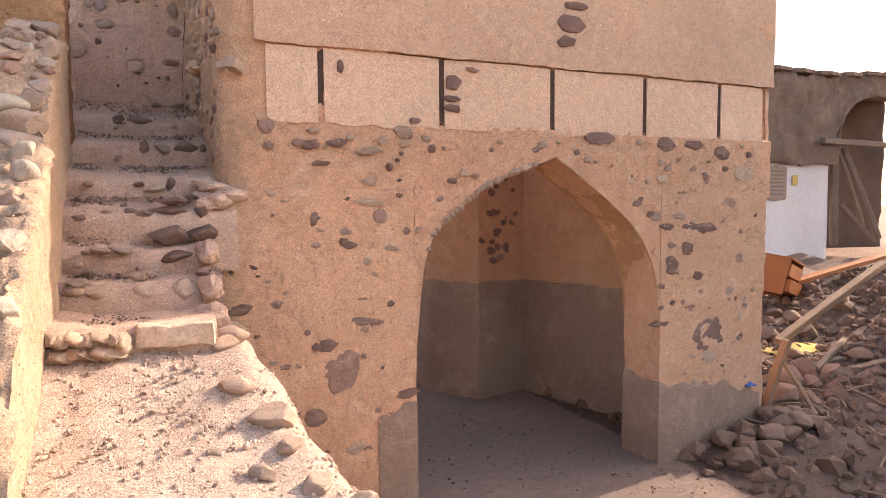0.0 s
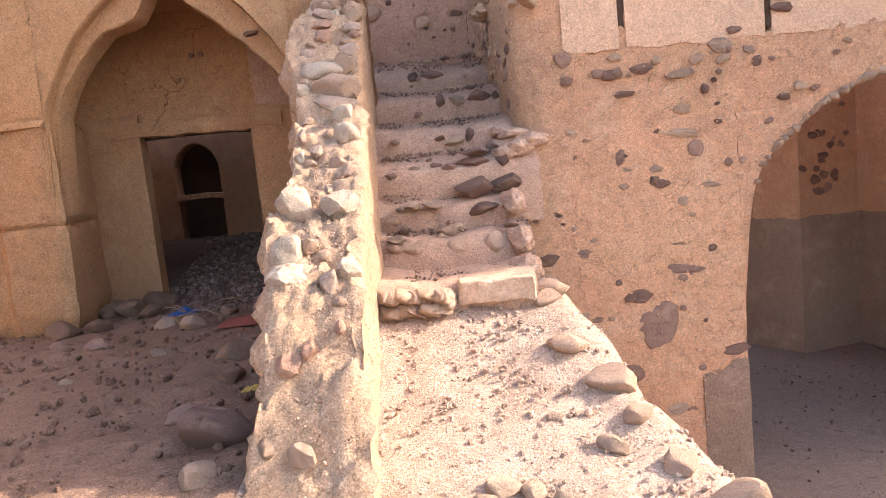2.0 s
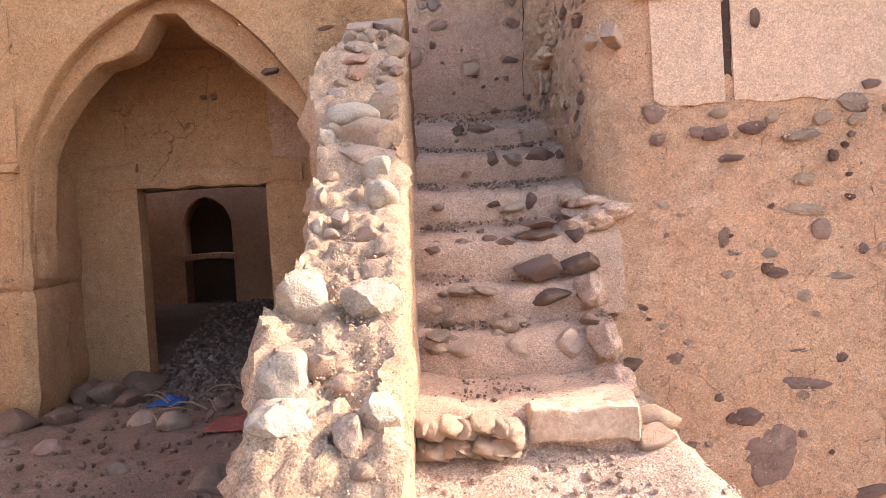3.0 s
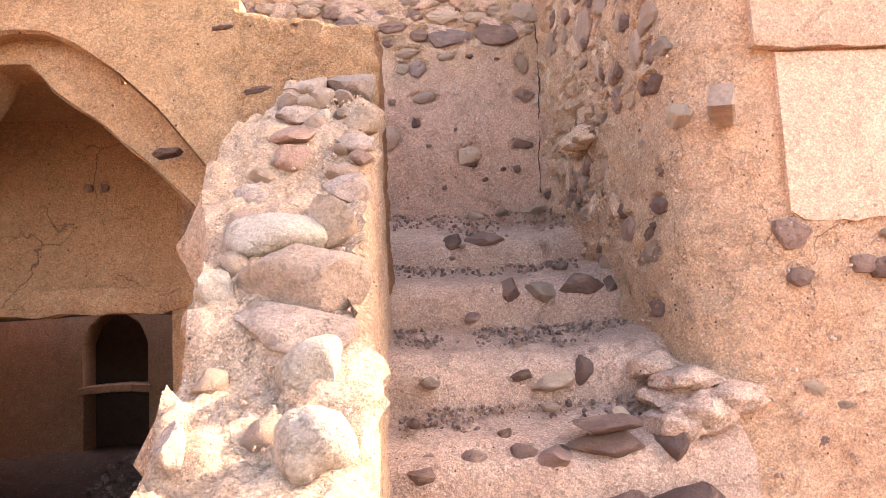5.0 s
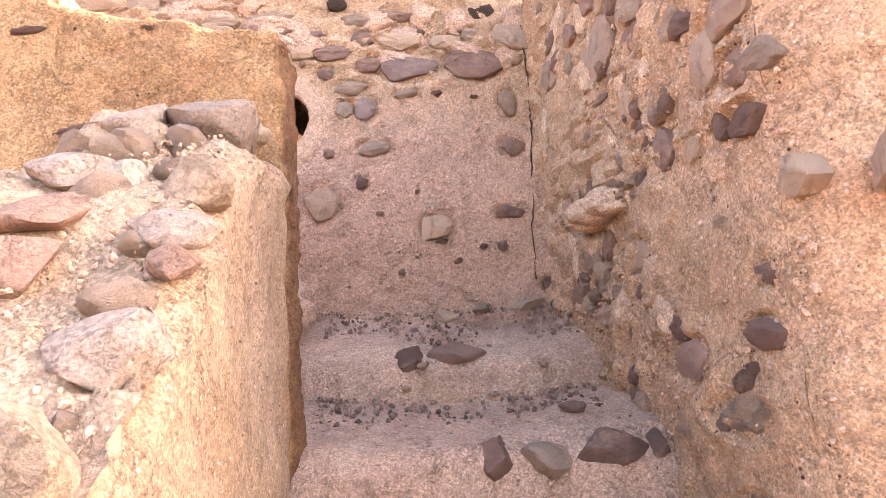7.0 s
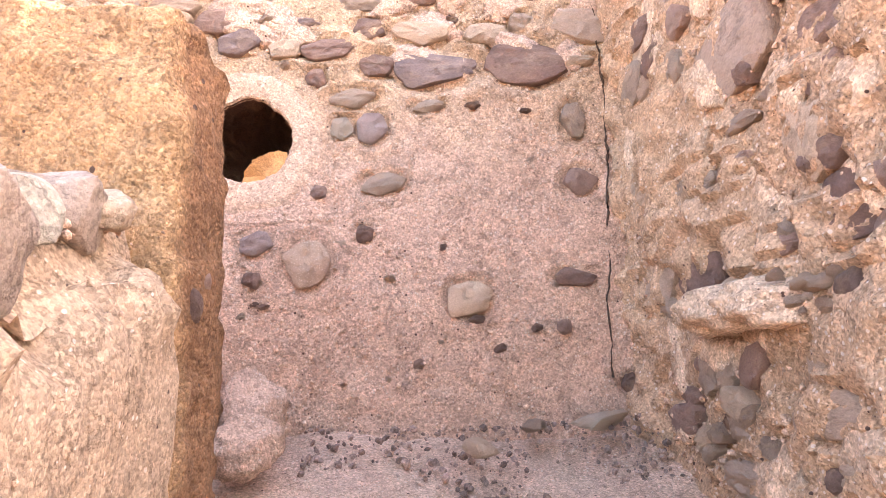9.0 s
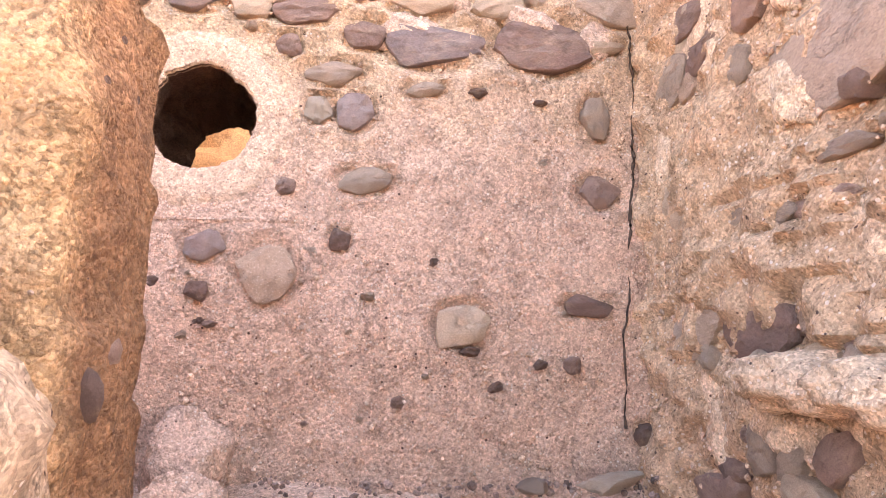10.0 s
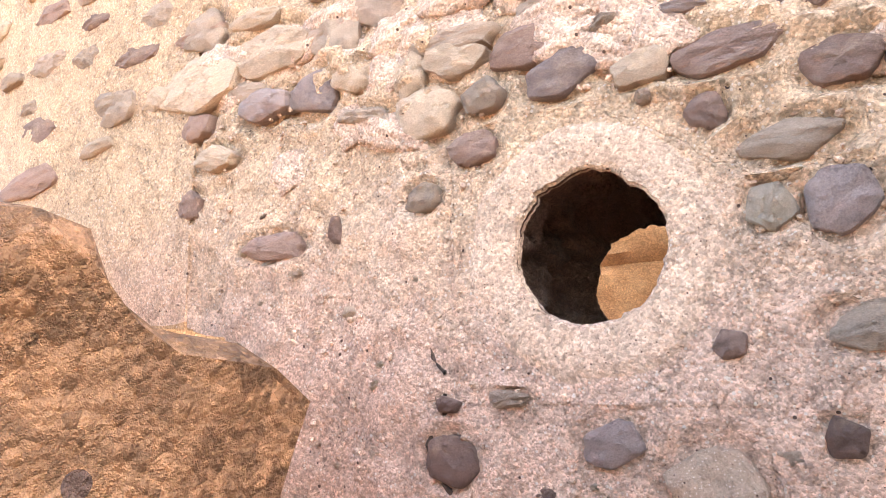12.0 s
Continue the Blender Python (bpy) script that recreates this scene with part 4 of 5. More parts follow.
part("hole_surround", smooth_mesh("hole_surround", hv, hf[:cut], M_BACK, 60), None, door_wall, "wall piece pierced by the round hole")


def ring_mesh():
    verts, faces = [], []
    cx, cz, r = HOLE
    N = 96
    for k, (q, d) in enumerate(((1.0, -0.02), (1.04, 0.003), (1.25, 0.007), (1.45, 0.008), (1.6, 0.006), (1.78, -0.004))):
        for i in range(N):
            a = 2 * math.pi * i / N
            c, s = math.cos(a), math.sin(a)
            w = 1 + 0.05 * nz(c, s, 0, 2.5, 3) + 0.035 * nz(c, s, 0, 7, 1) + 0.03 * nz(c, s, 0, 19, 2) if k < 2 else 1 + 0.05 * nz(c, s, 0, 2.2, 8)
            verts.append((cx + r * q * w * c, BY - d - rough(c, s, q, 0.004), cz + r * q * w * s))
    for k in range(5):
        for i in range(N):
            j = (i + 1) % N
            faces.append((k * N + i, (k + 1) * N + i, (k + 1) * N + j, k * N + j))
    return verts, faces


part("mortar_ring", smooth_mesh("mortar_ring", *ring_mesh(), M_RING, 60), None, door_wall, "smooth pale mortar ring round the hole")
# sunken room behind the hole, its far wall under open sky
V = sheet([(-3.5, 4.35), (2.5, 4.35)], 3.2, 5.6, 0.3, 0.06, 0.05, lambda x, y, z: 0.10 * nz(0.2 * x, 0, z, 9))
structure("wall_upper_far", smooth_mesh("wall_upper_far", *V, M_DEEP_ORANGE), "layered ochre mud wall of an upper roofless room")
# roof strip added only to darken the tunnel behind the hole
box("ceiling_upper", (-2.6, 2.1, 4.62), (0.9, 2.75, 4.75), M_SHADE_DARK, "added roof strip that keeps sky light off the tunnel", "ceiling")
box("floor_upper", (-1.7, 2.1, 3.35), (2.5, 4.4, 3.5), M_DARK_FLOOR, "earth floor of the upper roofless room", "floor")

# wall added beyond the hole's view to block sun on the tunnel lip
V = sheet([(0.7, 4.35), (0.7, 2.14)], 3.2, 5.4, 0.25, 0.2, 0.03)
structure("wall_upper_side", smooth_mesh("wall_upper_side", *V, M_OCHRE), "unseen ochre wall added to keep sun off the tunnel lip")

# door surround, leaf-less opening, and the dark room
surround = tagged(new("door_1"), "low doorway in a raised plaster surround, standing open", "doorway", kind="structure")


def trim(path, name):
    V = path
    return part(name, smooth_mesh(name, *V, M_OCHRE), None, surround)


trim(sheet([(-3.56, BY - 0.03), (-3.3, BY - 0.045), (-3.05, BY - 0.05)], 1.0, lambda x, y: 3.05 + 0.03 * nz(x, 1, 0, 5), 0.12, 0.05, 0.016), "surround_jamb")
trim(sheet([(-2.02, BY - 0.05), (-1.42, BY - 0.04)], 1.0, lambda x, y: 3.03 + 0.03 * nz(x, 1, 0, 5), 0.12, 0.05, 0.016), "surround_jamb")
trim(sheet([(-3.28, BY - 0.075), (-1.72, BY - 0.075)], lambda x, y: 2.83 + 0.02 * nz(x, 0, 0, 6), lambda x, y: 2.97 + 0.02 * nz(x, 2, 0, 4), 0.14, 0.045, 0.02), "surround_head")
lint = part("lintel", beam_mesh(1.12, 0.14, 0.05, M_OLD_WOOD, 7), None, surround, "blackened wooden lintel pole")
lint.matrix_basis = pose(-2.53, BY + 0.12, 2.83, 0, 1, 0)
V = sheet([(-4.3, 2.1), (-4.3, 3.95), (-3.58, 3.95)], 1.0, 3.35, 0.25, 0.1, 0.03)
sheet([(-3.02, 3.95), (-1.5, 3.95), (-1.5, 2.1)], 1.0, 3.35, 0.25, 0.1, 0.03, out=V)
sheet([(-3.60, 3.95), (-3.0, 3.95)], curve_of([(-3.6, 2.55), (-3.52, 2.76), (-3.40, 2.86), (-3.30, 2.89), (-3.20, 2.86), (-3.08, 2.76), (-3.0, 2.55)]), 3.35, 0.25, 0.03, 0.012, out=V)
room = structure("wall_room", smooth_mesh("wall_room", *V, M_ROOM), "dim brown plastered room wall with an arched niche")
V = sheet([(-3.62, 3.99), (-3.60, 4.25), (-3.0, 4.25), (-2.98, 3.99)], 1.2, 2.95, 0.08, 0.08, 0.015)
# near-black colour stands for the shade inside the niche
part("niche", smooth_mesh("niche", *V, M_SHADE_DARK), None, room, "arched niche with its shade in the colour")
shelf = part("niche_shelf", beam_mesh(0.60, 0.22, 0.07, M_ROOM, 8), None, room, "rounded plaster niche shelf")
shelf.matrix_basis = pose(-3.30, 4.02, 2.21)
def room_floor(x, y):
    return 1.28 + 0.40 * blend(0, 1, (y - 1.5) / 2.3) + 0.05 * nz(x, y, 0, 2.2) + 0.03 * nz(x, y, 0, 6)


verts, faces = [], []
for i in range(61):
    for j in range(51):
        x, y = -4.6 + i * 3.4 / 60, 1.2 + j * 3.1 / 50
        verts.append((x, y, room_floor(x, y)))
for i in range(60):
    for j in range(50):
        faces.append((i * 51 + j, (i + 1) * 51 + j, (i + 1) * 51 + j + 1, i * 51 + j + 1))
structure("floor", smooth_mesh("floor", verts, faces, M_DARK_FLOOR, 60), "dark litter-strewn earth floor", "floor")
# room shade is in the colour; slab stops short to let sky in
box("ceiling_room", (-4.6, 2.0, 3.2), (-1.3, 3.5, 3.36), M_SHADE_DARK, "room ceiling with shade put into its colour", "ceiling")

# flush dark plates stand for the shade inside empty beam sockets
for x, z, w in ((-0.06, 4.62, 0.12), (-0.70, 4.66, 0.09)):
    hole = part("beam_socket", plate_mesh(77, M_SHADE_DARK, "beam_socket"), None, door_wall, "dark plate standing for the shade in a beam socket")
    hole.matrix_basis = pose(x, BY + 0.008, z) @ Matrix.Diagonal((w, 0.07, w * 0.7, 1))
# the settling crack where the back wall meets the stair wall
rk = random.Random(41)
p = [(0.108 - 0.018 * math.sin(z * 4.1) + 0.014 * nz(0, 0, z, 9) + 0.007 * nz(0, 3, z, 31), BY - 0.012, z) for z in np.linspace(3.40, 4.72, 90)]
part("crack", tube_mesh(p, [0.0012 + 0.007 * max(0, 0.3 + nz(1, 0, q[2], 7)) * rk.uniform(0.7, 1) for q in p], M_SHADE_DARK, "crack", 6), None, door_wall, "dark settling crack in the wall corner")

p = [(-1.26 + 0.02 * math.sin(z * 31) + rk.uniform(-0.01, 0.01), BY - 0.001, z) for z in np.linspace(3.70, 3.99, 12)]
part("crack", tube_mesh(p, [rk.uniform(0.002, 0.007) for _ in p], M_SHADE_DARK, "crack", 6), None, door_wall, "dark crack below the hole")

# ---- the arched recess beside the stair ----
OUTER = [(-3.40, 2.2), (-3.38, 2.95), (-3.30, 3.16), (-3.15, 3.42), (-3.0, 3.62), (-2.83, 3.78), (-2.6, 3.93), (-2.36, 4.02), (-2.2, 4.01), (-2.07, 3.95), (-1.9, 3.82), (-1.72, 3.64), (-1.51, 3.36), (-1.42, 3.15), (-1.38, 2.9)]
INNER = [(-3.36, 2.2), (-3.34, 2.9), (-3.22, 3.18), (-3.06, 3.40), (-2.93, 3.53), (-2.86, 3.60), (-2.72, 3.63), (-2.60, 3.68), (-2.52, 3.80), (-2.47, 3.90), (-2.30, 3.90), (-2.20, 3.77), (-2.0, 3.62), (-1.81, 3.45), (-1.58, 3.21), (-1.46, 3.0), (-1.42, 2.8)]
outer_z, inner_z = curve_of(OUTER), curve_of(INNER)
AY = 0.65
arch_top = lambda x, y=0: 4.02 + 0.22 * max(0.0, -0.85 - x) + 0.03 * nz(x, 0, 0, 4) - 0.09 * max(0.0, x + 0.9) / 0.1
groove = lambda x, y, z: -0.03 * math.exp(-((z - 2.12 - 0.02 * nz(x, y, 0, 3)) / 0.022) ** 2) - 0.05 * max(0.0, 1.42 - z + 0.1 * nz(x, y, 0, 4)) / 0.2
V = sheet([(-4.3, AY + 0.11), (-3.92, AY + 0.10), (-3.84, AY), (-3.42, AY), (-3.36, AY + 0.04), (-3.55, BY)], 0.9, 2.97, 0.3, 0.035, 0.03, groove)
sheet([(-6.5, AY + 0.11), (-3.9, AY + 0.11)], 0.9, 3.7, 0.2, 0.08, 0.03, groove, out=V)
sheet([(-6.5, AY), (-3.37, AY)], curve_of([(-6.5, 3.3), (-4.7, 3.55), (-4.3, 3.35), (-4.05, 3.1), (-3.9, 2.8), (-3.86, 2.93), (-3.3, 2.93)]), arch_top, 0.3, 0.05, 0.02, out=V)
sheet([(-3.40, AY + 0.003), (-1.38, AY + 0.003)], outer_z, arch_top, 0.12, 0.05, 0.018, out=V)
sheet([(-3.40, AY + 0.10), (-1.42, AY + 0.10)], inner_z, lambda x, y: arch_top(x) if x < -1.95 else 3.68 if x > -1.8 else 3.8, 0.24, 0.05, 0.02, out=V)
recess = structure("wall_arched_recess", smooth_mesh("wall_arched_recess", *V, M_OCHRE), "ochre mud-plastered wall with a broken pointed arch over a recess")
V = soffit(OUTER, AY + 0.01, AY + 0.13)
part("arch_soffit", smooth_mesh("arch_soffit", *V, M_OCHRE), None, recess, "rough ochre underside of the arch")
V = soffit(INNER, AY + 0.10, AY + 0.34)
part("arch_soffit", smooth_mesh("arch_soffit", *V, M_OCHRE), None, recess, "rough ochre underside of the arch")


def pillar_mesh():
    """The free wall end, its top broken off and rounded."""
    verts, faces = [], []
    plan = resample([(-1.40, AY), (-0.825, AY), (-0.808, AY + 0.012), (-0.79, AY + 0.10), (-0.784, AY + 0.160), (-0.796, AY + 0.172), (-1.40, AY + 0.172)], 0.014)[0]
    R = 190
    for k in range(R + 1):
        t = k / R
        for p in plan:
            top = float(np.interp(p.y - AY, (0.0, 0.08, 0.10, 0.12, 0.155, 0.172), (4.0, 3.985, 3.965, 3.95, 3.942, 3.925)))
            top = blend(top, 4.0, (-0.90 - p.x) / 0.2) + 0.16 * max(0.0, -0.95 - p.x) + 0.010 * nz(p.x, p.y, 0, 14) + 0.006 * nz(p.x, p.y, 0, 45)
            z = 1.2 + (top - 1.2) * min(1.0, t * 1.03)
            c = Vector((max(-1.4, min(-0.90, p.x)), AY + 0.085))
            q = p.copy() if t < 0.97 else p.lerp(c, (t - 0.97) / 0.03 * 0.97)
            if t >= 0.97:
                z += 0.014 * math.sin((t - 0.97) / 0.03 * math.pi / 2)
            d = 0.012 * nz(p.x, p.y, z, 7, 3) + 0.008 * flaked(p.x, p.y, z, 6, 1) + 0.006 * nz(p.x, p.y, z, 22, 1) + 0.005 * nz(p.x, p.y, z, 48, 2) - 0.002
            n = (p - c).normalized()
            verts.append((q.x + n.x * d, q.y + n.y * d, z + d * 0.5))
    N = len(plan)
    for k in range(R):
        for i in range(N - 1):
            faces.append((k * N + i, k * N + i + 1, (k + 1) * N + i + 1, (k + 1) * N + i))
    faces.append(tuple(R * N + i for i in range(N)))
    return verts, faces


# colour changes across y to paint the lit front and shaded end
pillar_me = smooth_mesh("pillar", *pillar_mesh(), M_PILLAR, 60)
part("pillar", pillar_me, None, recess, "weathered ochre wall end beside the stair, shade put into its side colour")
for y, z, sy, sz, tone in ((AY + 0.10, 3.59, 0.06, 0.04, 1), (AY + 0.06, 3.55, 0.035, 0.055, 0)):
    set_stone(recess, (-0.797, y, z), (0.04, sy, sz), (12, 0, 0), tone)
V = sheet([(-1.30, AY + 0.2), (-1.30, BY)], 1.0, 3.5, 0.12, 0.08, 0.02)
sheet([(-1.40, BY), (-1.40, AY + 0.2)], 1.0, 3.5, 0.09, 0.08, 0.02, out=V)
part("recess_side", smooth_mesh("recess_side", *V, M_OCHRE), None, recess)
V = sheet([(-1.84, BY), (-1.84, AY + 0.36)], 3.45, 3.95, 0.12, 0.03, 0.02)
part("recess_side", smooth_mesh("recess_side", *V, M_BACK), None, recess)
box("ceiling_recess", (-3.9, AY + 0.3, 3.93), (-1.82, BY - 0.01, 4.02), M_OCHRE, "broken mud floor above the recess", "ceiling", amp=0.03, res=0.08)
box("ceiling_recess_low", (-1.80, AY + 0.36, 3.44), (-1.24, BY - 0.01, 3.50), M_BACK, "broken mud floor above the recess", "ceiling", amp=0.03, res=0.08)
V = sheet([(-6.5, AY + 0.25), (-6.5, -4.5)], 0.8, 4.6, 0.3, 0.25, 0.03)
structure("wall_court", smooth_mesh("wall_court", *V, M_OCHRE), "plain mud wall closing the courtyard")
# wall added out of view to block low sun from the yard
V = sheet([(12.9, 2.4), (12.9, -7)], -0.5, 4.5, 0.4, 0.5, 0.05)
structure("wall_yard", smooth_mesh("wall_yard", *V, M_RUIN), "plain unseen mud wall added to shade the yard")
imp = part("impost", beam_mesh(0.62, 0.10, 0.06, M_OCHRE, 5, 0.0), None, recess, "worn plaster impost band")
imp.matrix_basis = pose(-3.68, AY + 0.01, 2.93, 0, 0, 0)

# ---- stones bedded in the walls: along, up, width, height, tone ----
FACADE_LEFT = [(0.58, 2.94, 0.12, 0.1, 1), (0.9, 2.81, 0.11, 0.07, 0), (1.13, 2.83, 0.16, 0.07, 0), (1.4, 2.77, 0.2, 0.06, 2), (1.7, 2.94, 0.17, 0.1, 2), (1.96, 2.81, 0.07, 0.07, 0), (1.0, 2.67, 0.14, 0.04, 0), (1.58, 2.65, 0.05, 0.06, 0), (2.15, 2.54, 0.09, 0.05, 0), (1.37, 2.36, 0.27, 0.06, 3), (1.49, 2.24, 0.11, 0.11, 1), (0.93, 2.23, 0.07, 0.12, 1), (0.96, 2.37, 0.13, 0.06, 1), (1.19, 2.12, 0.12, 0.06, 2), (1.23, 2.01, 0.12, 0.06, 0), (1.37, 1.88, 0.09, 0.09, 2), (1.58, 1.97, 0.17, 0.04, 2), (1.33, 1.56, 0.16, 0.04, 1), (1.36, 1.37, 0.29, 0.08, 1), (1.57, 1.51, 0.07, 0.06, 0)]
FACADE_LOW = [(1.03, 1.2, 0.15, 0.1, 0), (1.14, 0.98, 0.29, 0.35, 1), (1.7, 0.72, 0.25, 0.08, 0), (1.26, 0.31, 0.19, 0.1, 2), (0.32, 1.54, 0.23, 0.09, 0), (0.62, 1.56, 0.12, 0.08, 1), (0.28, 1.41, 0.16, 0.07, 1), (0.37, 1.05, 0.17, 0.08, 0), (0.66, 1.06, 0.13, 0.05, 1), (0.92, 0.62, 0.18, 0.14, 1), (3.42, 4.16, 0.25, 0.07, 0), (3.37, 3.99, 0.29, 0.15, 0), (3.31, 3.83, 0.19, 0.1, 0), (1.81, 3.04, 0.1, 0.05, 1), (0.52, 0.58, 0.22, 0.14, 2), (0.4, 0.87, 0.15, 0.09, 1)]
FACADE_RIGHT = [(3.72, 2.96, 0.33, 0.11, 0), (4.54, 2.93, 0.22, 0.14, 0), (4.9, 2.93, 0.23, 0.1, 0), (5.29, 2.86, 0.21, 0.14, 0), (4.49, 2.58, 0.13, 0.07, 3), (4.4, 2.2, 0.16, 0.07, 2), (4.72, 2.2, 0.17, 0.08, 2), (4.55, 2.1, 0.19, 0.07, 0), (5.0, 2.08, 0.47, 0.13, 0), (4.63, 1.7, 0.17, 0.18, 0), (4.84, 1.87, 0.17, 0.13, 0), (4.99, 1.58, 0.12, 0.09, 0), (4.87, 1.28, 0.26, 0.12, 1), (5.14, 0.94, 0.45, 0.33, 0), (5.15, 0.7, 0.18, 0.15, 3), (5.54, 1.75, 0.17, 0.14, 1), (5.45, 1.39, 0.2, 0.16, 2), (4.48, 1.1, 0.22, 0.05, 0), (5.64, 2.64, 0.3, 0.15, 3), (5.4, 2.33, 0.21, 0.12, 1)]
for rows in (FACADE_LEFT, FACADE_LOW, FACADE_RIGHT):
    stones_in_wall(facade, [r for r in rows if r[1] < 3.6], "y", 0.0)
    stones_in_wall(facade, [r for r in rows if r[1] >= 3.6], "y", -0.026)
stones_in_wall(facade, [(2.17, 3.38, 0.14, 0.12, 0), (2.15, 3.24, 0.15, 0.05, 0), (2.15, 3.16, 0.15, 0.06, 0), (1.17, 3.44, 0.05, 0.10, 0), (2.35, 3.5, 0.12, 0.04, 1), (5.0, 4.55, 0.1, 0.12, 0)], "y", -0.012)
for k in range(22):     # stones showing through the plaster of the passage
    a = ra.uniform(0, 1)
    w = ra.uniform(0.06, 0.16)
    set_plate(passage_pier, (3.9 + 0.76 * a, 2.855 + 0.17 * a, ra.uniform(1.4, 2.9)), w, w * ra.uniform(0.5, 0.9), "y", ra.choice((0, 0, 1)), 0.02, ra.uniform(-20, 20))
stones_in_wall(door_wall, BACK_STONES, "y", BY, 1.06, 0.010)
side_x = lambda y: float(np.interp(y, (0.0, 0.1, 0.26, 1.0, 1.45, 1.66), (0.4, 0.28, 0.225, 0.21, 0.195, 0.155)))
stones_in_wall(facade, RUBBLE_STONES, "x", side_x, 1.04, 0.004)
PARAPET_LEFT = [(-0.98, -0.583, 0.321, 0.154, 6), (-0.929, -0.389, 0.168, 0.126, 3), (-1.10, -0.435, 0.27, 0.10, 5), (-0.882, -0.269, 0.132, 0.069, 2), (-1.186, -0.275, 0.109, 0.049, 2), (-1.059, 0.033, 0.133, 0.062, 2), (-0.976, 0.03, 0.058, 0.041, 5), (-1.061, -0.059, 0.146, 0.051, 1), (-0.859, -0.088, 0.119, 0.044, 2), (-0.851, 0.002, 0.12, 0.078, 3), (-0.894, 0.275, 0.169, 0.101, 2), (-0.973, -0.694, 0.26, 0.074, 2), (-1.163, -0.614, 0.085, 0.123, 5), (-1.06, -0.132, 0.118, 0.066, 1), (-0.841, -0.142, 0.07, 0.038, 1), (-0.92, -0.801, 0.145, 0.132, 5), (-0.903, -0.957, 0.148, 0.142, 5), (-1.143, -0.959, 0.041, 0.1, 2), (-1.14, -1.132, 0.047, 0.053, 5)]
PARAPET_MID = [(-1.054, -1.112, 0.063, 0.073, 2), (-1.102, -1.688, 0.148, 0.175, 5), (-0.886, -1.708, 0.171, 0.115, 5), (-1.109, -1.985, 0.143, 0.141, 5), (-1.095, -2.11, 0.168, 0.078, 5), (-0.846, -2.103, 0.091, 0.091, 5), (-0.997, -2.322, 0.06, 0.069, 1), (-1.085, -2.342, 0.113, 0.07, 1), (-0.884, -2.278, 0.043, 0.038, 0), (-0.923, -2.161, 0.072, 0.099, 2)]
PARAPET_STONES = PARAPET_LEFT + PARAPET_MID
HEAD_STONES = [(-0.935, 0.58, 0.11, 0.06, 2), (-0.97, 0.47, 0.17, 0.08, 2), (-0.86, 0.52, 0.09, 0.04, 3), (-1.06, 0.28, 0.16, 0.07, 2), (-0.98, 0.44, 0.15, 0.08, 3), (-0.9, 0.48, 0.13, 0.07, 2), (-1.08, 0.5, 0.16, 0.09, 3), (-0.88, 0.36, 0.10, 0.06, 5), (-1.0, 0.18, 0.11, 0.05, 3)]
BOULDER = {1: material("red_brown_boulder", ((0.36, 0.22, 0.16), (0.30, 0.18, 0.14), (0.46, 0.31, 0.225)), relief=0.6, random_tone=0.2, sand=0.6),
           2: material("grey_boulder", ((0.42, 0.31, 0.245), (0.35, 0.26, 0.21), (0.48, 0.36, 0.27)), relief=0.6, random_tone=0.15, sand=0.6),
           3: material("tan_boulder", ((0.48, 0.35, 0.25), (0.42, 0.30, 0.215), (0.52, 0.39, 0.29)), relief=0.6, random_tone=0.1, sand=0.6),
           5: material("whitish_boulder", ((0.48, 0.40, 0.315), (0.42, 0.345, 0.275), (0.53, 0.44, 0.35)), relief=0.6, random_tone=0.08, sand=0.6),
           6: material("sandstone_boulder", ((0.45, 0.32, 0.235), (0.40, 0.28, 0.21), (0.48, 0.345, 0.25)), relief=0.5, random_tone=0.1, sand=0.6)}
BOULDER[0] = BOULDER[1]
for x, y, w, h, tone in PARAPET_STONES + HEAD_STONES:
    flat = y > -1.2
    turn = (28 if flat else 12, pick.uniform(-9, 9), pick.uniform(-10, 10))
    x = max(x, -1.2 + w * 0.5)
    ob = part("stone", baked(pick.choice(FINE_STONES[tone]), (w * 1.1, max(0.10, min(w, 0.2)), h * 1.4), "stone"), None, parapet)
    ob.data.materials[0] = BOULDER[tone]
    ob.matrix_basis = pose(x, y + 0.02, par_z(y) - h * 0.1, *turn)

# the protruding ledge of conglomerate on the stair wall
rl = random.Random(17)
for k in range(46):
    y = 0.76 + k * 0.0105
    s = rl.uniform(0.012, 0.04)
    set_stone(facade, (0.185 + rl.uniform(-0.03, 0.03), y, 3.565 - 0.06 * abs(y - 1.0) + rl.uniform(-0.035, 0.03)), (s * 1.5, s * 1.4, s), (rl.uniform(-30, 30), rl.uniform(-20, 20), 0), rl.choice((3, 4, 4, 4)))

for y, s in ((0.90, 0.26), (1.05, 0.3), (1.17, 0.2)):
    part("mud_lump", baked(LUMPS[3], (0.15, s, 0.11), "mud_lump"), None, facade, "pale crust of pebbly mud standing out of the wall").matrix_basis = pose(0.195, y, 3.555 - 0.05 * abs(y - 1.0), 0, 0, s * 100)

# ---- further rubble: courses high in the back wall, small stones in the others ----
rc = random.Random(21)
z = 4.60
while z < 5.3:
    h = rc.uniform(0.06, 0.11)
    x = -3.2 if z > 4.85 else -2.9
    end = 0.1 if z < 4.62 else -1.3
    while x < end:
        w = rc.uniform(0.09, 0.24)
        if rc.random() < 0.62:
            set_plate(door_wall, (x + w / 2, BY, z + rc.uniform(-0.02, 0.02)), w, h * rc.uniform(0.7, 1.05), "y", rc.choice((2, 2, 3, 3, 1, 6)), rc.uniform(0.01, 0.022), rc.uniform(-8, 4))
        x += w + rc.uniform(0.01, 0.05)
    z += h + 0.025
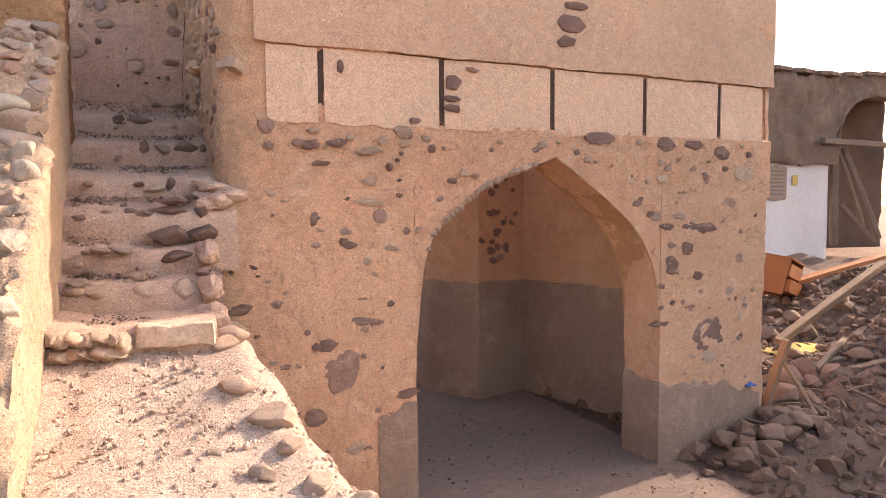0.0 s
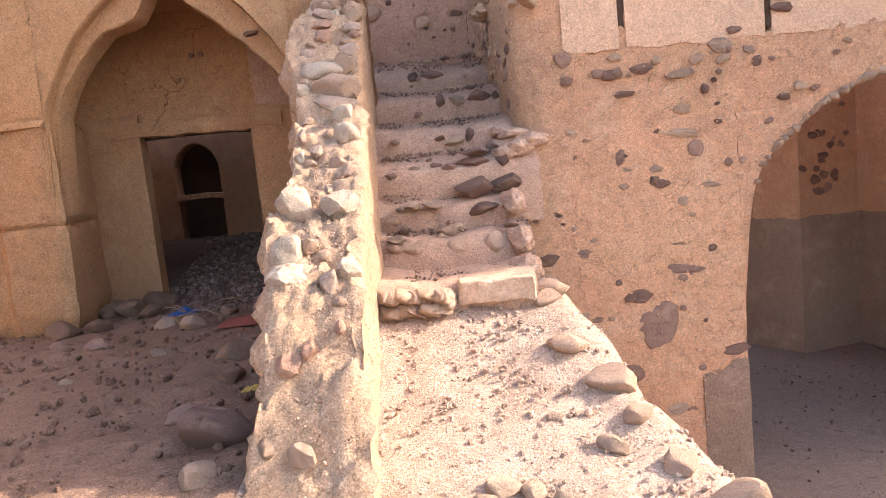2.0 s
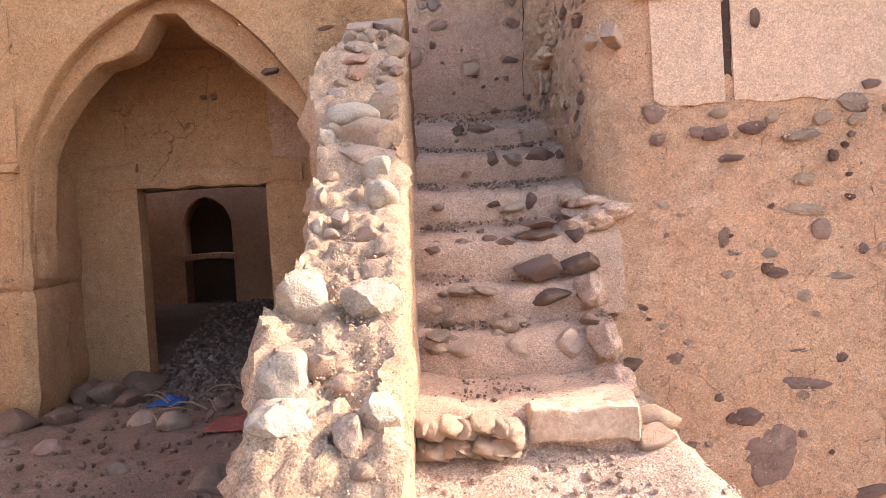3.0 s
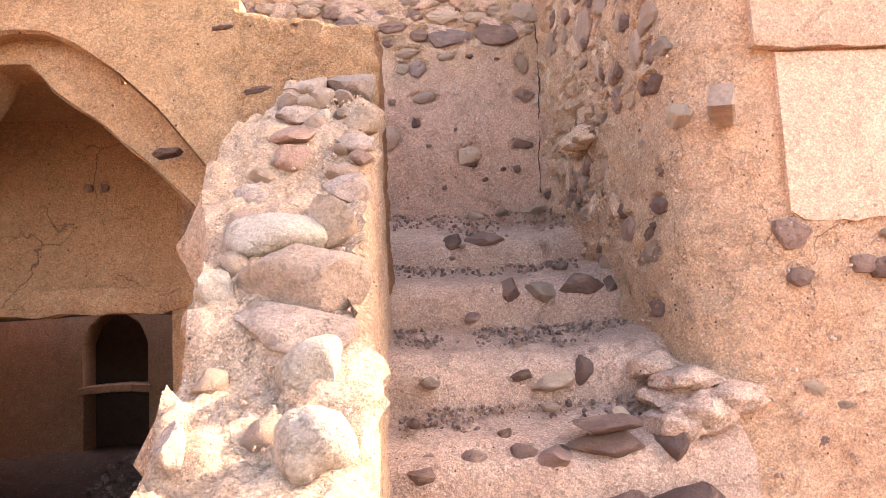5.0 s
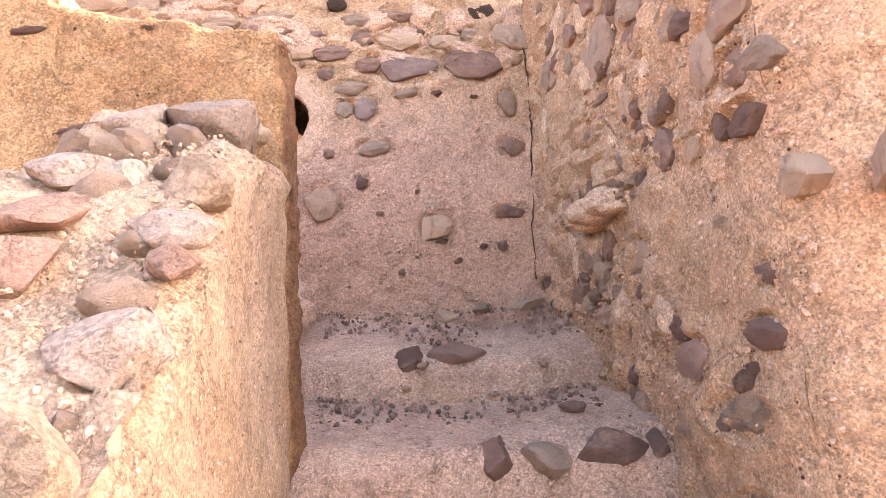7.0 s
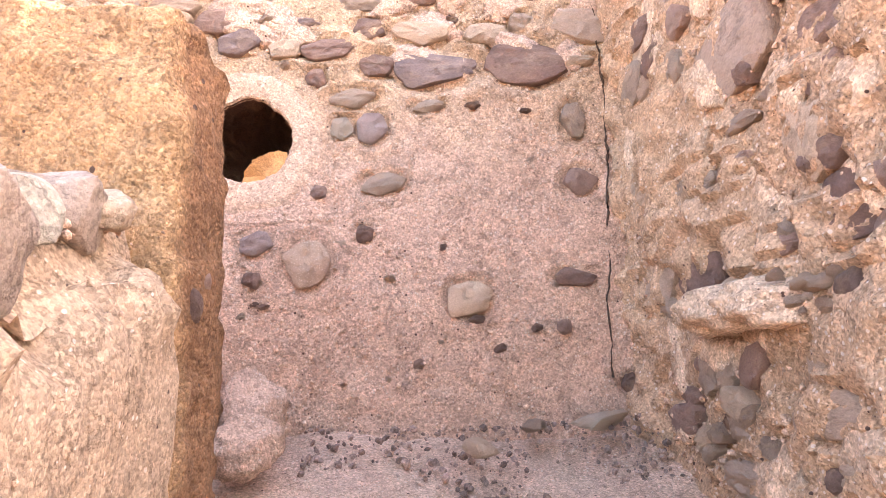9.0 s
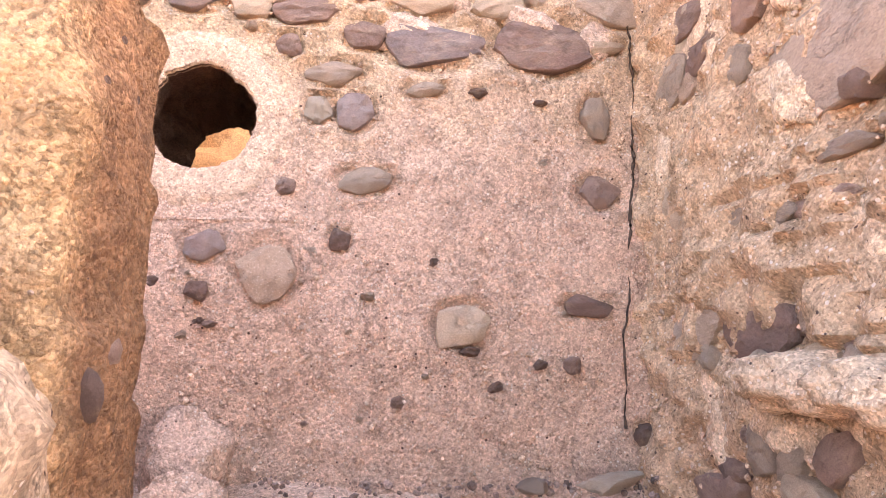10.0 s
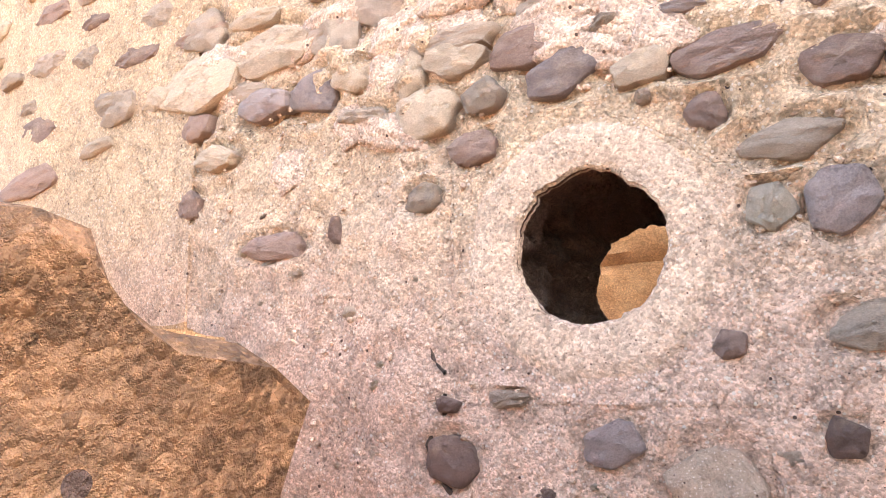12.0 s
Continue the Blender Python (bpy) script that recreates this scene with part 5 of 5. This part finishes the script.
for k in range(90):
    y, zz = rc.uniform(0.3, 1.6), rc.uniform(2.85, 4.6)
    s = rc.uniform(0.03, 0.08) * (1.6 if zz > 3.8 else 1)
    set_plate(facade, (side_x(y), y, zz), s * rc.uniform(1, 1.9), s, "x", rc.choice((0, 1, 1, 2, 2, 3, 4)), rc.uniform(0.008, 0.026), rc.uniform(-50, 30))
for k in range(250):
    x, zz = rc.uniform(0.2, 5.8), rc.uniform(0.0, 2.95)
    if 1.6 < x < 4.7 and zz < arch_z(x) + 0.15:
        continue
    s = rc.uniform(0.025, 0.075)
    set_plate(facade, (x, 0.0, zz), s * rc.uniform(1, 1.8), s, "y", rc.choice((0, 1, 1, 2, 3, 4)), rc.uniform(0.006, 0.014), rc.uniform(-25, 25))
for k in range(60):
    x, zz = rc.uniform(-1.9, 0.1), rc.uniform(3.35, 4.55)
    if math.hypot(x - HOLE[0], zz - HOLE[1]) < 0.29:
        continue
    s = rc.uniform(0.012, 0.034)
    set_plate(door_wall, (x, BY, zz), s * rc.uniform(1, 1.8), s, "y", rc.choice((0, 1, 2, 2, 3, 4, 4)), 0.008, rc.uniform(-25, 25))
for k in range(44):
    y = rc.uniform(-2.6, 0.5)
    x = rc.uniform(-1.15, -0.86)
    s = rc.uniform(0.03, 0.09)
    set_stone(parapet, (x, y, par_z(y) - 0.04), (s * 1.5, s * 1.2, s), (rc.uniform(10, 45), rc.uniform(-20, 20), rc.uniform(0, 180)), rc.choice((3, 4, 4, 4, 6)))
for k in range(34):
    y = rc.uniform(-2.55, -0.2)
    s = rc.uniform(0.05, 0.13)
    set_stone(parapet, (-1.17, y, par_z(y) - rc.uniform(0.05, 0.5)), (s, s * 1.5, s), (rc.uniform(-20, 20), 0, 0), rc.choice((1, 2, 3, 4, 6)))
for x, zz, w, h in ((-1.70, 3.47, 0.12, 0.035), (-1.32, 3.72, 0.14, 0.035), (-1.45, 4.0, 0.10, 0.025), (-1.15, 4.0, 0.05, 0.02)):
    set_plate(recess, (x, AY, zz), w, h, "y", 0, 0.012, -8)
for dx in (-0.04, 0.045):
    set_plate(door_wall, (-2.45 + dx, BY, 3.54), 0.06, 0.05, "y", 1, 0.02)

# ---- crusts of old mud standing out between the stones ----
CRUST = [baked(LUMPS[3], size, "mud_crust") for size in ((0.07, 0.20, 0.13), (0.06, 0.14, 0.16), (0.06, 0.26, 0.10))]
for k in range(46):
    y, zz = rc.uniform(0.62, 1.62), rc.uniform(3.1, 4.6)
    o = part("mud_crust", rc.choice(CRUST), None, facade)
    o.matrix_basis = pose(side_x(y) + rc.uniform(0.008, 0.026), y, zz, rc.uniform(-40, 40), 0, 0)
PALE_CRUST = [baked(LUMPS[k], size, "mud_crust") for k, size in enumerate(((0.18, 0.06, 0.10), (0.13, 0.05, 0.13), (0.24, 0.06, 0.09)))]
for k in range(34):
    x, zz = rc.uniform(-2.0, 0.1), rc.uniform(4.38, 4.75)
    o = part("mud_crust", rc.choice(PALE_CRUST), None, door_wall)
    o.matrix_basis = pose(x, BY + rc.uniform(0.0, 0.014), zz, 0, rc.uniform(-25, 25), 0)

# ---- grit standing out of the wall faces ----
rng = np.random.default_rng(3)


def grit(wall, name, spots, low, high, seed):
    scatter(name, spots, rng.uniform(low, high, len(spots)) ** 1.0, M_WALL_GRIT, "small pebbles set in the mud", "", seed=seed, parent=wall)


k = 1900
spots = np.stack([rng.uniform(-1.9, 0.18, k), np.full(k, BY) - rng.uniform(-0.004, 0.006, k), rng.uniform(3.2, 4.75, k)], 1)
keep = np.hypot(spots[:, 0] - HOLE[0], spots[:, 2] - HOLE[1]) > 0.25
grit(door_wall, "grit", spots[keep], 0.003, 0.0085, 4)
k = 1900
yy = rng.uniform(0.1, 1.68, k)
spots = np.stack([np.interp(yy, (0.1, 0.3, 1.0, 1.45, 1.66), (0.26, 0.225, 0.21, 0.195, 0.155)) - rng.uniform(-0.004, 0.006, k), yy, rng.uniform(2.6, 4.7, k)], 1)
grit(facade, "grit", spots, 0.003, 0.010, 5)
k = 4200
xx, zz = rng.uniform(0.4, 5.9, k), rng.uniform(-0.2, 3.02, k)
keep = np.array([not (1.7 < a < 4.55 and b < arch_z(a) + 0.05) for a, b in zip(xx, zz)])
grit(facade, "grit", np.stack([xx, -rng.uniform(0.0, 0.014, k), zz], 1)[keep], 0.003, 0.010, 6)
k = 1700
yy = rng.uniform(-2.6, 0.6, k)
top = np.array([par_z(v) for v in yy])
spots = np.stack([rng.uniform(-1.06, -0.84, k), yy, top - 0.025 + rng.uniform(-0.012, 0.012, k)], 1)
grit(parapet, "grit", spots, 0.002, 0.007, 7)
yy = rng.uniform(-2.5, 0.6, 700)
zz = np.array([par_z(v) for v in yy]) - rng.uniform(0.03, 1.0, 700)
grit(parapet, "grit", np.stack([np.full(700, -0.80) + rng.uniform(-0.004, 0.006, 700), yy, zz], 1), 0.001, 0.004, 8)

# ---- loose gravel ----
M_TREAD_GRAVEL = material("mixed_tread_gravel", ((0.29, 0.19, 0.155), (0.21, 0.145, 0.12), (0.42, 0.30, 0.235)), relief=0.4, island=0.45)
spots = []
for i, (f, zf, zb) in enumerate(STEPS):
    nxt = STEPS[i + 1][0] if i + 1 < len(STEPS) else 1.66
    for _ in range(1000 if i > 2 else 600):
        u = min(1.0, rng.uniform(0, 1) ** 0.95 + 0.25 * abs(rng.normal()) * (rng.uniform() < 0.3))
        x = rng.uniform(-0.78, 0.02 if i == 0 else 0.18)
        if nz(x, f + u * 0.4, i, 4.5) < rng.uniform(-0.45, 0.25):
            continue
        spots.append((x, f + 0.13 + (nxt - f - 0.16) * u, zf + (zb - zf) * min(1, u * 1.12) + 0.03 * ((x + 0.3) / 0.55) ** 2 + rng.uniform(0, 0.012)))
scatter("tread_gravel", np.array(spots), rng.uniform(0.1, 1, len(spots)) ** 3 * 0.011 + 0.002, M_TREAD_GRAVEL, "dark gravel and crumbs lying on the treads", "gravel", seed=9)
k = 9000
xx, yy = rng.uniform(-0.85, 0.95, k), rng.uniform(-4.2, -1.2, k)
spots = np.stack([xx, yy, [drop(a, b) + 0.003 for a, b in zip(xx, yy)]], 1)
scatter("mound_gravel", spots, rng.uniform(0.1, 1, k) ** 9 * 0.016 + 0.003, M_GRAVEL, "pale crumbled mud and gravel on the ramp", "gravel", seed=10)
k = 2600
xx, yy = rng.uniform(-4.5, -1.3, k), rng.uniform(-3.6, 1.4, k)
spots = np.stack([xx, yy, [drop(a, b) + 0.006 for a, b in zip(xx, yy)]], 1)
scatter("court_gravel", spots, rng.uniform(0.1, 1, k) ** 5 * 0.028 + 0.004, M_YARD_RUBBLE, "scattered pebbles on the courtyard earth", "gravel", seed=11)
k = 2400
xx, yy = rng.uniform(-3.1, -1.9, k), rng.uniform(0.9, 3.8, k)
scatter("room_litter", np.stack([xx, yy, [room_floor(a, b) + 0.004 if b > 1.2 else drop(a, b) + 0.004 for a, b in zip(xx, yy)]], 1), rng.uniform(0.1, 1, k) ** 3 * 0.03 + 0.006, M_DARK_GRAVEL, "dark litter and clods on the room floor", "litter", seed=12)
k = 7000
xx, yy = rng.uniform(4.7, 15, k), rng.uniform(-2.5, 6, k)
spots = np.stack([xx, yy, [drop(a, b) + 0.01 for a, b in zip(xx, yy)]], 1)
scatter("yard_rubble", spots, rng.uniform(0.1, 1, k) ** 4 * 0.13 + 0.01, M_YARD_RUBBLE, "broken mud clods and stones in the yard", "rubble", seed=13)
k = 2200
xx, yy = rng.uniform(1.3, 4.8, k), rng.uniform(-2.5, 3.0, k)
spots = np.stack([xx, yy, np.full(k, -0.345)], 1)
scatter("track_gravel", spots, rng.uniform(0.1, 1, k) ** 5 * 0.014 + 0.002, M_YARD_RUBBLE, "fine gravel on the track under the arch", "gravel", seed=14)


# ---- rocks and debris lying about ----
def rock(x, y, w, d, h, tone, label, sink=0.3, z=None):
    ob = new("rock", rr.choice(YARD_ROCKS if tone is None else ROCKS[tone]))
    base = drop(x, y) if z is None else z
    ob.matrix_basis = pose(x, y, base + h * (0.5 - sink), rr.uniform(-15, 15), rr.uniform(-15, 15), rr.uniform(0, 180)) @ Matrix.Diagonal((w, d, h, 1))
    return tagged(ob, label, "rock", "loose rocks")


rr = random.Random(8)
WORDS = ("dark purple rock", "reddish brown rock", "grey rock", "pale tan rock", "mud-crusted clod", "whitish limestone rock", "smooth sandstone rock", "lavender grey rock")
for x, y, s, tone in ((-0.42, -2.50, 0.13, 2), (-0.33, -2.42, 0.15, 3), (-0.22, -2.46, 0.12, 3), (-0.55, -2.60, 0.12, 1), (-0.12, -2.52, 0.10, 5), (-0.36, -2.62, 0.09, 2), (-0.60, -2.45, 0.08, 3), (-0.50, -2.75, 0.08, 2),
                      (0.12, -1.60, 0.22, 3), (0.25, -1.85, 0.26, 3), (0.30, -2.10, 0.18, 4), (0.14, -2.25, 0.14, 2), (0.36, -2.40, 0.20, 3), (0.45, -2.65, 0.24, 4), (0.10, -1.25, 0.20, 4), (0.16, -1.05, 0.24, 3),
                      (0.20, -0.55, 0.30, 4), (0.38, -0.35, 0.26, 1), (0.55, -0.35, 0.34, 2), (0.70, -0.42, 0.26, 2), (0.45, -1.10, 0.22, 4), (0.60, -1.50, 0.20, 3), (-0.05, -2.05, 0.09, 2)):
    tone = 4 if tone == 3 and s > 0.17 else tone
    rock(x, y, s * 0.95, s * 0.8, s * 0.55, tone, WORDS[tone] + " half buried in the rubble ramp", 0.38)
for x, y, s, tone in ((-1.75, -0.75, 0.24, 3), (-1.62, -1.25, 0.15, 0), (-1.50, -0.45, 0.16, 1), (-1.70, -1.75, 0.17, 1), (-1.48, -2.05, 0.26, 0), (-1.35, -1.60, 0.12, 2), (-2.35, 0.30, 0.20, 2), (-2.20, 0.75, 0.16, 0), (-2.6, 0.45, 0.18, 2),
                      (-2.9, 0.95, 0.22, 4), (-3.15, 1.15, 0.30, 4), (-3.0, 1.35, 0.34, 4), (-3.35, 1.3, 0.32, 4), (-3.45, 0.55, 0.26, 4), (-3.2, 0.62, 0.2, 4), (-3.25, 0.1, 0.12, 1), (-2.95, 0.0, 0.16, 1), (-2.35, -0.4, 0.1, 2), (-1.85, 0.45, 0.2, 1),
                      (-1.7, 0.1, 0.22, 1), (-1.6, 0.5, 0.2, 2), (-1.55, -0.05, 0.2, 3), (-2.05, -1.1, 0.08, 0), (-2.7, -0.9, 0.07, 5), (-1.45, -2.4, 0.14, 2)):
    clod = tone in (3, 4)
    rock(x, y, s * 1.2, s, s * 0.7, None if clod else tone, ("dusty brown clod" if clod else WORDS[tone]) + " lying on the courtyard earth", 0.3)
for k in range(28):
    s = rr.uniform(0.09, 0.26)
    x, y = 4.95 + k * 0.045 + rr.uniform(-0.08, 0.08), rr.uniform(-0.65, -0.12)
    rock(x, y, s * 1.3, s, s * 0.8, None, "dusty brown stone heaped at the foot of the gatehouse", 0.15)
for k in range(60):
    s = rr.uniform(0.12, 0.42)
    x, y = rr.uniform(6.5, 12.3), rr.uniform(0.0, 5.5)
    rock(x, y, s * 1.3, s, s * 0.8, None, "dusty brown rubble stone in the ruined yard", 0.2)
rock(0.06, -0.83, 0.16, 0.16, 0.16, 4, "mud-crusted stone at the corner of the slab", 0.3, 1.5)
boulder = rock(-0.89, 1.40, 0.15, 0.19, 0.15, 4, "rounded mud-crusted boulder beside the top of the stair", 0.15, 3.22)
boulder_back = rock(-0.92, 1.58, 0.22, 0.2, 0.24, 4, "mud-crusted stone against the back wall", 0.15, 3.25)
rock(-0.32, 1.45, 0.10, 0.07, 0.05, 3, "flat flake of mud on the landing", 0.2, 3.23)
for ob, mud in ((boulder, LUMPS[1]), (boulder_back, LUMPS[2])):
    ob.data = baked(mud, ob.matrix_basis.to_scale(), "rock")
    ob.matrix_basis = Matrix.LocRotScale(ob.matrix_basis.to_translation(), ob.matrix_basis.to_quaternion(), None)
rock(0.02, 1.60, 0.16, 0.09, 0.05, 5, "pale flake of mortar on the landing", 0.2, 3.27)
rock(-0.16, 1.60, 0.12, 0.07, 0.04, 2, "grey stone flake on the landing", 0.2, 3.27)


def timber(p, q, w, h, mat, label, category="beam", seed=0):
    p, q = Vector(p), Vector(q)
    ob = new(category.replace(" ", "_"), beam_mesh((q - p).length, w, h, mat, seed, 0.015))
    ob.matrix_basis = Matrix.Translation((p + q) / 2) @ (q - p).to_track_quat("X", "Z").to_matrix().to_4x4()
    return tagged(ob, label, category)


timber((6.15, 0.10, drop(6.15, 0.1)), (6.35, 0.0, 0.78), 0.16, 0.05, M_WOOD, "short weathered plank leaning by the gatehouse corner", "plank", 1)
timber((6.45, -0.3, drop(6.4, -0.3) + 0.02), (6.6, 0.3, 0.5), 0.05, 0.04, M_WOOD, "thin weathered stick leaning in the rubble", "plank", 2)
timber((9.4, 2.6, drop(9.4, 2.6) + 0.1), (12.9, 3.1, 1.15), 0.16, 0.12, M_WOOD, "long squared roof beam fallen on the rubble", "beam", 3)
timber((11.0, 4.8, drop(11, 4.8) + 0.35), (15.5, 4.4, drop(15.5, 4.4) + 0.35), 0.24, 0.10, M_ORANGE, "orange-brown board lying across the rubble", "board", 4)
timber((8.2, 1.0, drop(8.2, 1.0) + 0.08), (10.5, 2.2, drop(10.5, 2.2) + 0.12), 0.09, 0.07, M_WOOD, "weathered pole among the rubble", "pole", 5)
timber((6.8, -1.4, drop(6.8, -1.4) + 0.05), (8.8, -0.6, drop(8.8, -0.6) + 0.12), 0.14, 0.05, M_WOOD, "split board among the rubble", "plank", 6)
for k in range(9):
    x, y, a, ln = rr.uniform(6.6, 10.5), rr.uniform(-1.2, 2.6), rr.uniform(-0.5, 1.2), rr.uniform(0.5, 1.6)
    q = (x + ln * math.cos(a), y + ln * math.sin(a))
    timber((x, y, drop(x, y) + 0.05), (*q, drop(*q) + rr.uniform(0.06, 0.2)), rr.uniform(0.05, 0.14), 0.035, rr.choice((M_WOOD, M_OLD_WOOD)), "weathered broken board on the yard rubble", "plank", 20 + k)
for k in range(46):
    x, y, a = rr.uniform(5.6, 9.5), rr.uniform(-1.8, 1.5), rr.uniform(0, 3.1)
    ln = rr.uniform(0.3, 0.9)
    p = [(x + math.cos(a) * ln * t, y + math.sin(a) * ln * t, drop(x + math.cos(a) * ln * t, y + math.sin(a) * ln * t) + 0.03 + 0.03 * math.sin(3 * t)) for t in (0, 0.35, 0.7, 1)]
    tagged(new("reed", tube_mesh(p, (0.011, 0.012, 0.01, 0.008), M_TWIG, "reed", 6)), "dry broken reed lying in the yard", "reed", "reeds in the yard")
for k in range(9):
    x, y, a = rr.uniform(-2.7, -1.9), rr.uniform(0.3, 1.1), rr.uniform(0, 3.1)
    p = [(x + math.cos(a) * 0.3 * t, y + math.sin(a) * 0.3 * t, drop(x, y) + 0.03 + 0.05 * math.sin(3 * t)) for t in (0, 0.35, 0.7, 1)]
    tagged(new("twig", tube_mesh(p, (0.006, 0.006, 0.005, 0.003), M_TWIG, "twig", 5)), "thin dry twig before the doorway", "twig", "twigs before the door")


def crumpled(name, x, y, w, d, h, mat, label, seed, z=None):
    verts, faces = [], []
    K = 14
    base = drop(x, y) if z is None else z
    for i in range(K + 1):
        for j in range(K + 1):
            u, v = i / K - 0.5, j / K - 0.5
            e = max(0, 1 - 2.1 * math.hypot(u, v))
            verts.append((x + u * w + 0.05 * w * nz(u, v, seed, 6), y + v * d + 0.05 * d * nz(v, u, seed, 6), base + 0.012 + h * e * (0.6 + 0.8 * nz(u, v, seed, 5)) + 0.01 * nz(u, v, seed, 12)))
    for i in range(K):
        for j in range(K):
            faces.append((i * (K + 1) + j, (i + 1) * (K + 1) + j, (i + 1) * (K + 1) + j + 1, i * (K + 1) + j + 1))
    ob = new(name, smooth_mesh(name, verts, faces, mat, 60))
    solid = ob.modifiers.new("thickness", "SOLIDIFY")
    solid.thickness = 0.006
    return tagged(ob, label, name.replace("_", " "))


crumpled("plastic_bag", -2.62, 0.92, 0.24, 0.2, 0.08, M_BLUE, "crumpled blue plastic bag by the door jamb", 1)
crumpled("rag", -1.85, 0.25, 0.5, 0.35, 0.06, M_RED, "faded red rag on the earth before the door", 2)
crumpled("rag", -1.45, -1.45, 0.14, 0.08, 0.03, M_YELLOW, "scrap of yellow cloth on the ground", 3)
crumpled("straw", 9.6, 2.4, 1.3, 0.6, 0.12, M_YELLOW, "yellow straw spilt on the rubble", 4)
crumpled("plastic_scrap", 5.75, 0.0, 0.14, 0.12, 0.06, M_BLUE, "scrap of blue plastic on the stone heap", 5, 0.32)

# broken drawer chest in the yard
chest = tagged(new("drawer_chest"), "broken orange varnished drawer chest tipped on the rubble", "chest")
chest.matrix_basis = pose(11.9, 4.6, drop(11.9, 4.6) + 0.55, 8, 14, 22)
for name, at, size in (("side_panel", (-0.42, 0, 0), (0.04, 0.5, 0.75)), ("side_panel", (0.42, 0, 0), (0.04, 0.5, 0.75)), ("top", (0, 0, 0.39), (0.92, 0.54, 0.04)), ("back_panel", (0, 0.24, 0), (0.82, 0.02, 0.74)),
                       ("drawer", (0, -0.04, 0.16), (0.78, 0.46, 0.26)), ("drawer", (0, -0.1, -0.16), (0.78, 0.46, 0.26))):
    bm = bmesh.new()
    bmesh.ops.create_cube(bm, size=1)
    for v in bm.verts:
        v.co = Vector(at) + Vector([v.co[i] * size[i] for i in range(3)])
    bmesh.ops.bevel(bm, geom=bm.edges[:], offset=0.008, segments=2, affect="EDGES")
    part(name, bm, M_ORANGE, chest)

# ---- ruined house beyond the yard ----
RY = 9.0
V = sheet([(15.5, RY), (19.75, RY)], 3.55, lambda x, y: 6.25 + 0.12 * nz(x, 0, 0, 2), 0.6, 0.15, 0.12)
sheet([(19.7, RY), (26, RY)], curve_of([(19.7, 3.8), (19.9, 4.9), (20.5, 5.45), (21.3, 5.75), (23, 5.85), (26, 5.7)]), lambda x, y: 6.35 + 0.14 * (x - 19.7) * 0.6 + 0.1 * nz(x, 0, 0, 2), 0.6, 0.15, 0.12, out=V)
ruin = structure("ruined_house", smooth_mesh("ruined_house", *V, M_RUIN), "ruined grey-brown mud house with a collapsed arch", "house")
V = sheet([(14.5, RY + 0.2), (19.5, RY + 0.2), (19.75, RY + 0.3), (19.9, RY + 2.5)], 0.2, 3.75, 0.3, 0.2, 0.02)
part("limewashed_wall", smooth_mesh("limewashed_wall", *V, M_LIME), None, ruin, "white limewashed wall with pencilled smudges")
# inner wall coloured near black for the shade behind the collapsed arch
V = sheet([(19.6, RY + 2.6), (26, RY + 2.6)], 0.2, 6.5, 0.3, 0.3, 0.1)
part("inner_wall", smooth_mesh("inner_wall", *V, M_SHADE_DARK), None, ruin, "inner wall of the collapsed house, shade put into its colour")
for p, q, w in (((18.9, RY - 0.1, 4.25), (25, RY - 0.1, 4.15), 0.2), ((19.95, RY + 0.2, 1.0), (20.0, RY + 0.3, 4.2), 0.2), ((20.3, RY + 0.2, 4.1), (21.4, RY - 0.3, 1.2), 0.18), ((20.1, RY + 0.1, 2.3), (21.0, RY - 0.4, 1.1), 0.14), ((20.7, RY + 1, 5.0), (22.0, RY + 0.6, 1.5), 0.14)):
    o = timber(p, q, w, w * 0.9, M_OLD_WOOD, "", "roof beam", 9)
    o.name = "roof_pole"
    o.parent = ruin
    o["label"], o["category"] = "", ""
for k in range(9):
    o = part("coping_stone", beam_mesh(rr.uniform(0.7, 1.1), 0.7, 0.14, M_RUIN, k), None, ruin)
    x = 15.9 + k * 1.1
    o.matrix_basis = pose(x, RY + 0.25, 6.3 + (0.084 * max(0, x - 19.7)) + 0.02)
# roof slab added to keep direct sun off the inner wall
box("roof", (19.3, RY + 0.3, 6.2), (26, RY + 2.8, 6.35), M_RUIN, "added mud roof shading the collapsed room", "roof", ruin)
notice = tagged(new("notice", beam_mesh(0.95, 0.02, 1.0, M_PAPER, 3, 0.0)), "faded brown paper notice with rows of unreadable writing", "notice")
notice.matrix_basis = pose(17.2, RY + 0.16, 2.95)
for k in range(7):
    o = part("writing_bar", beam_mesh(0.75, 0.006, 0.03, M_OLD_WOOD, k, 0.0), None, notice)
    o.matrix_basis = pose(0, -0.013, 0.36 - k * 0.115)
plate = tagged(new("house_number_plate", beam_mesh(0.22, 0.02, 0.3, M_YELLOW, 4, 0.0)), "small yellowed plate fixed to the white wall", "plate")
plate.matrix_basis = pose(18.05, RY + 0.16, 3.05)
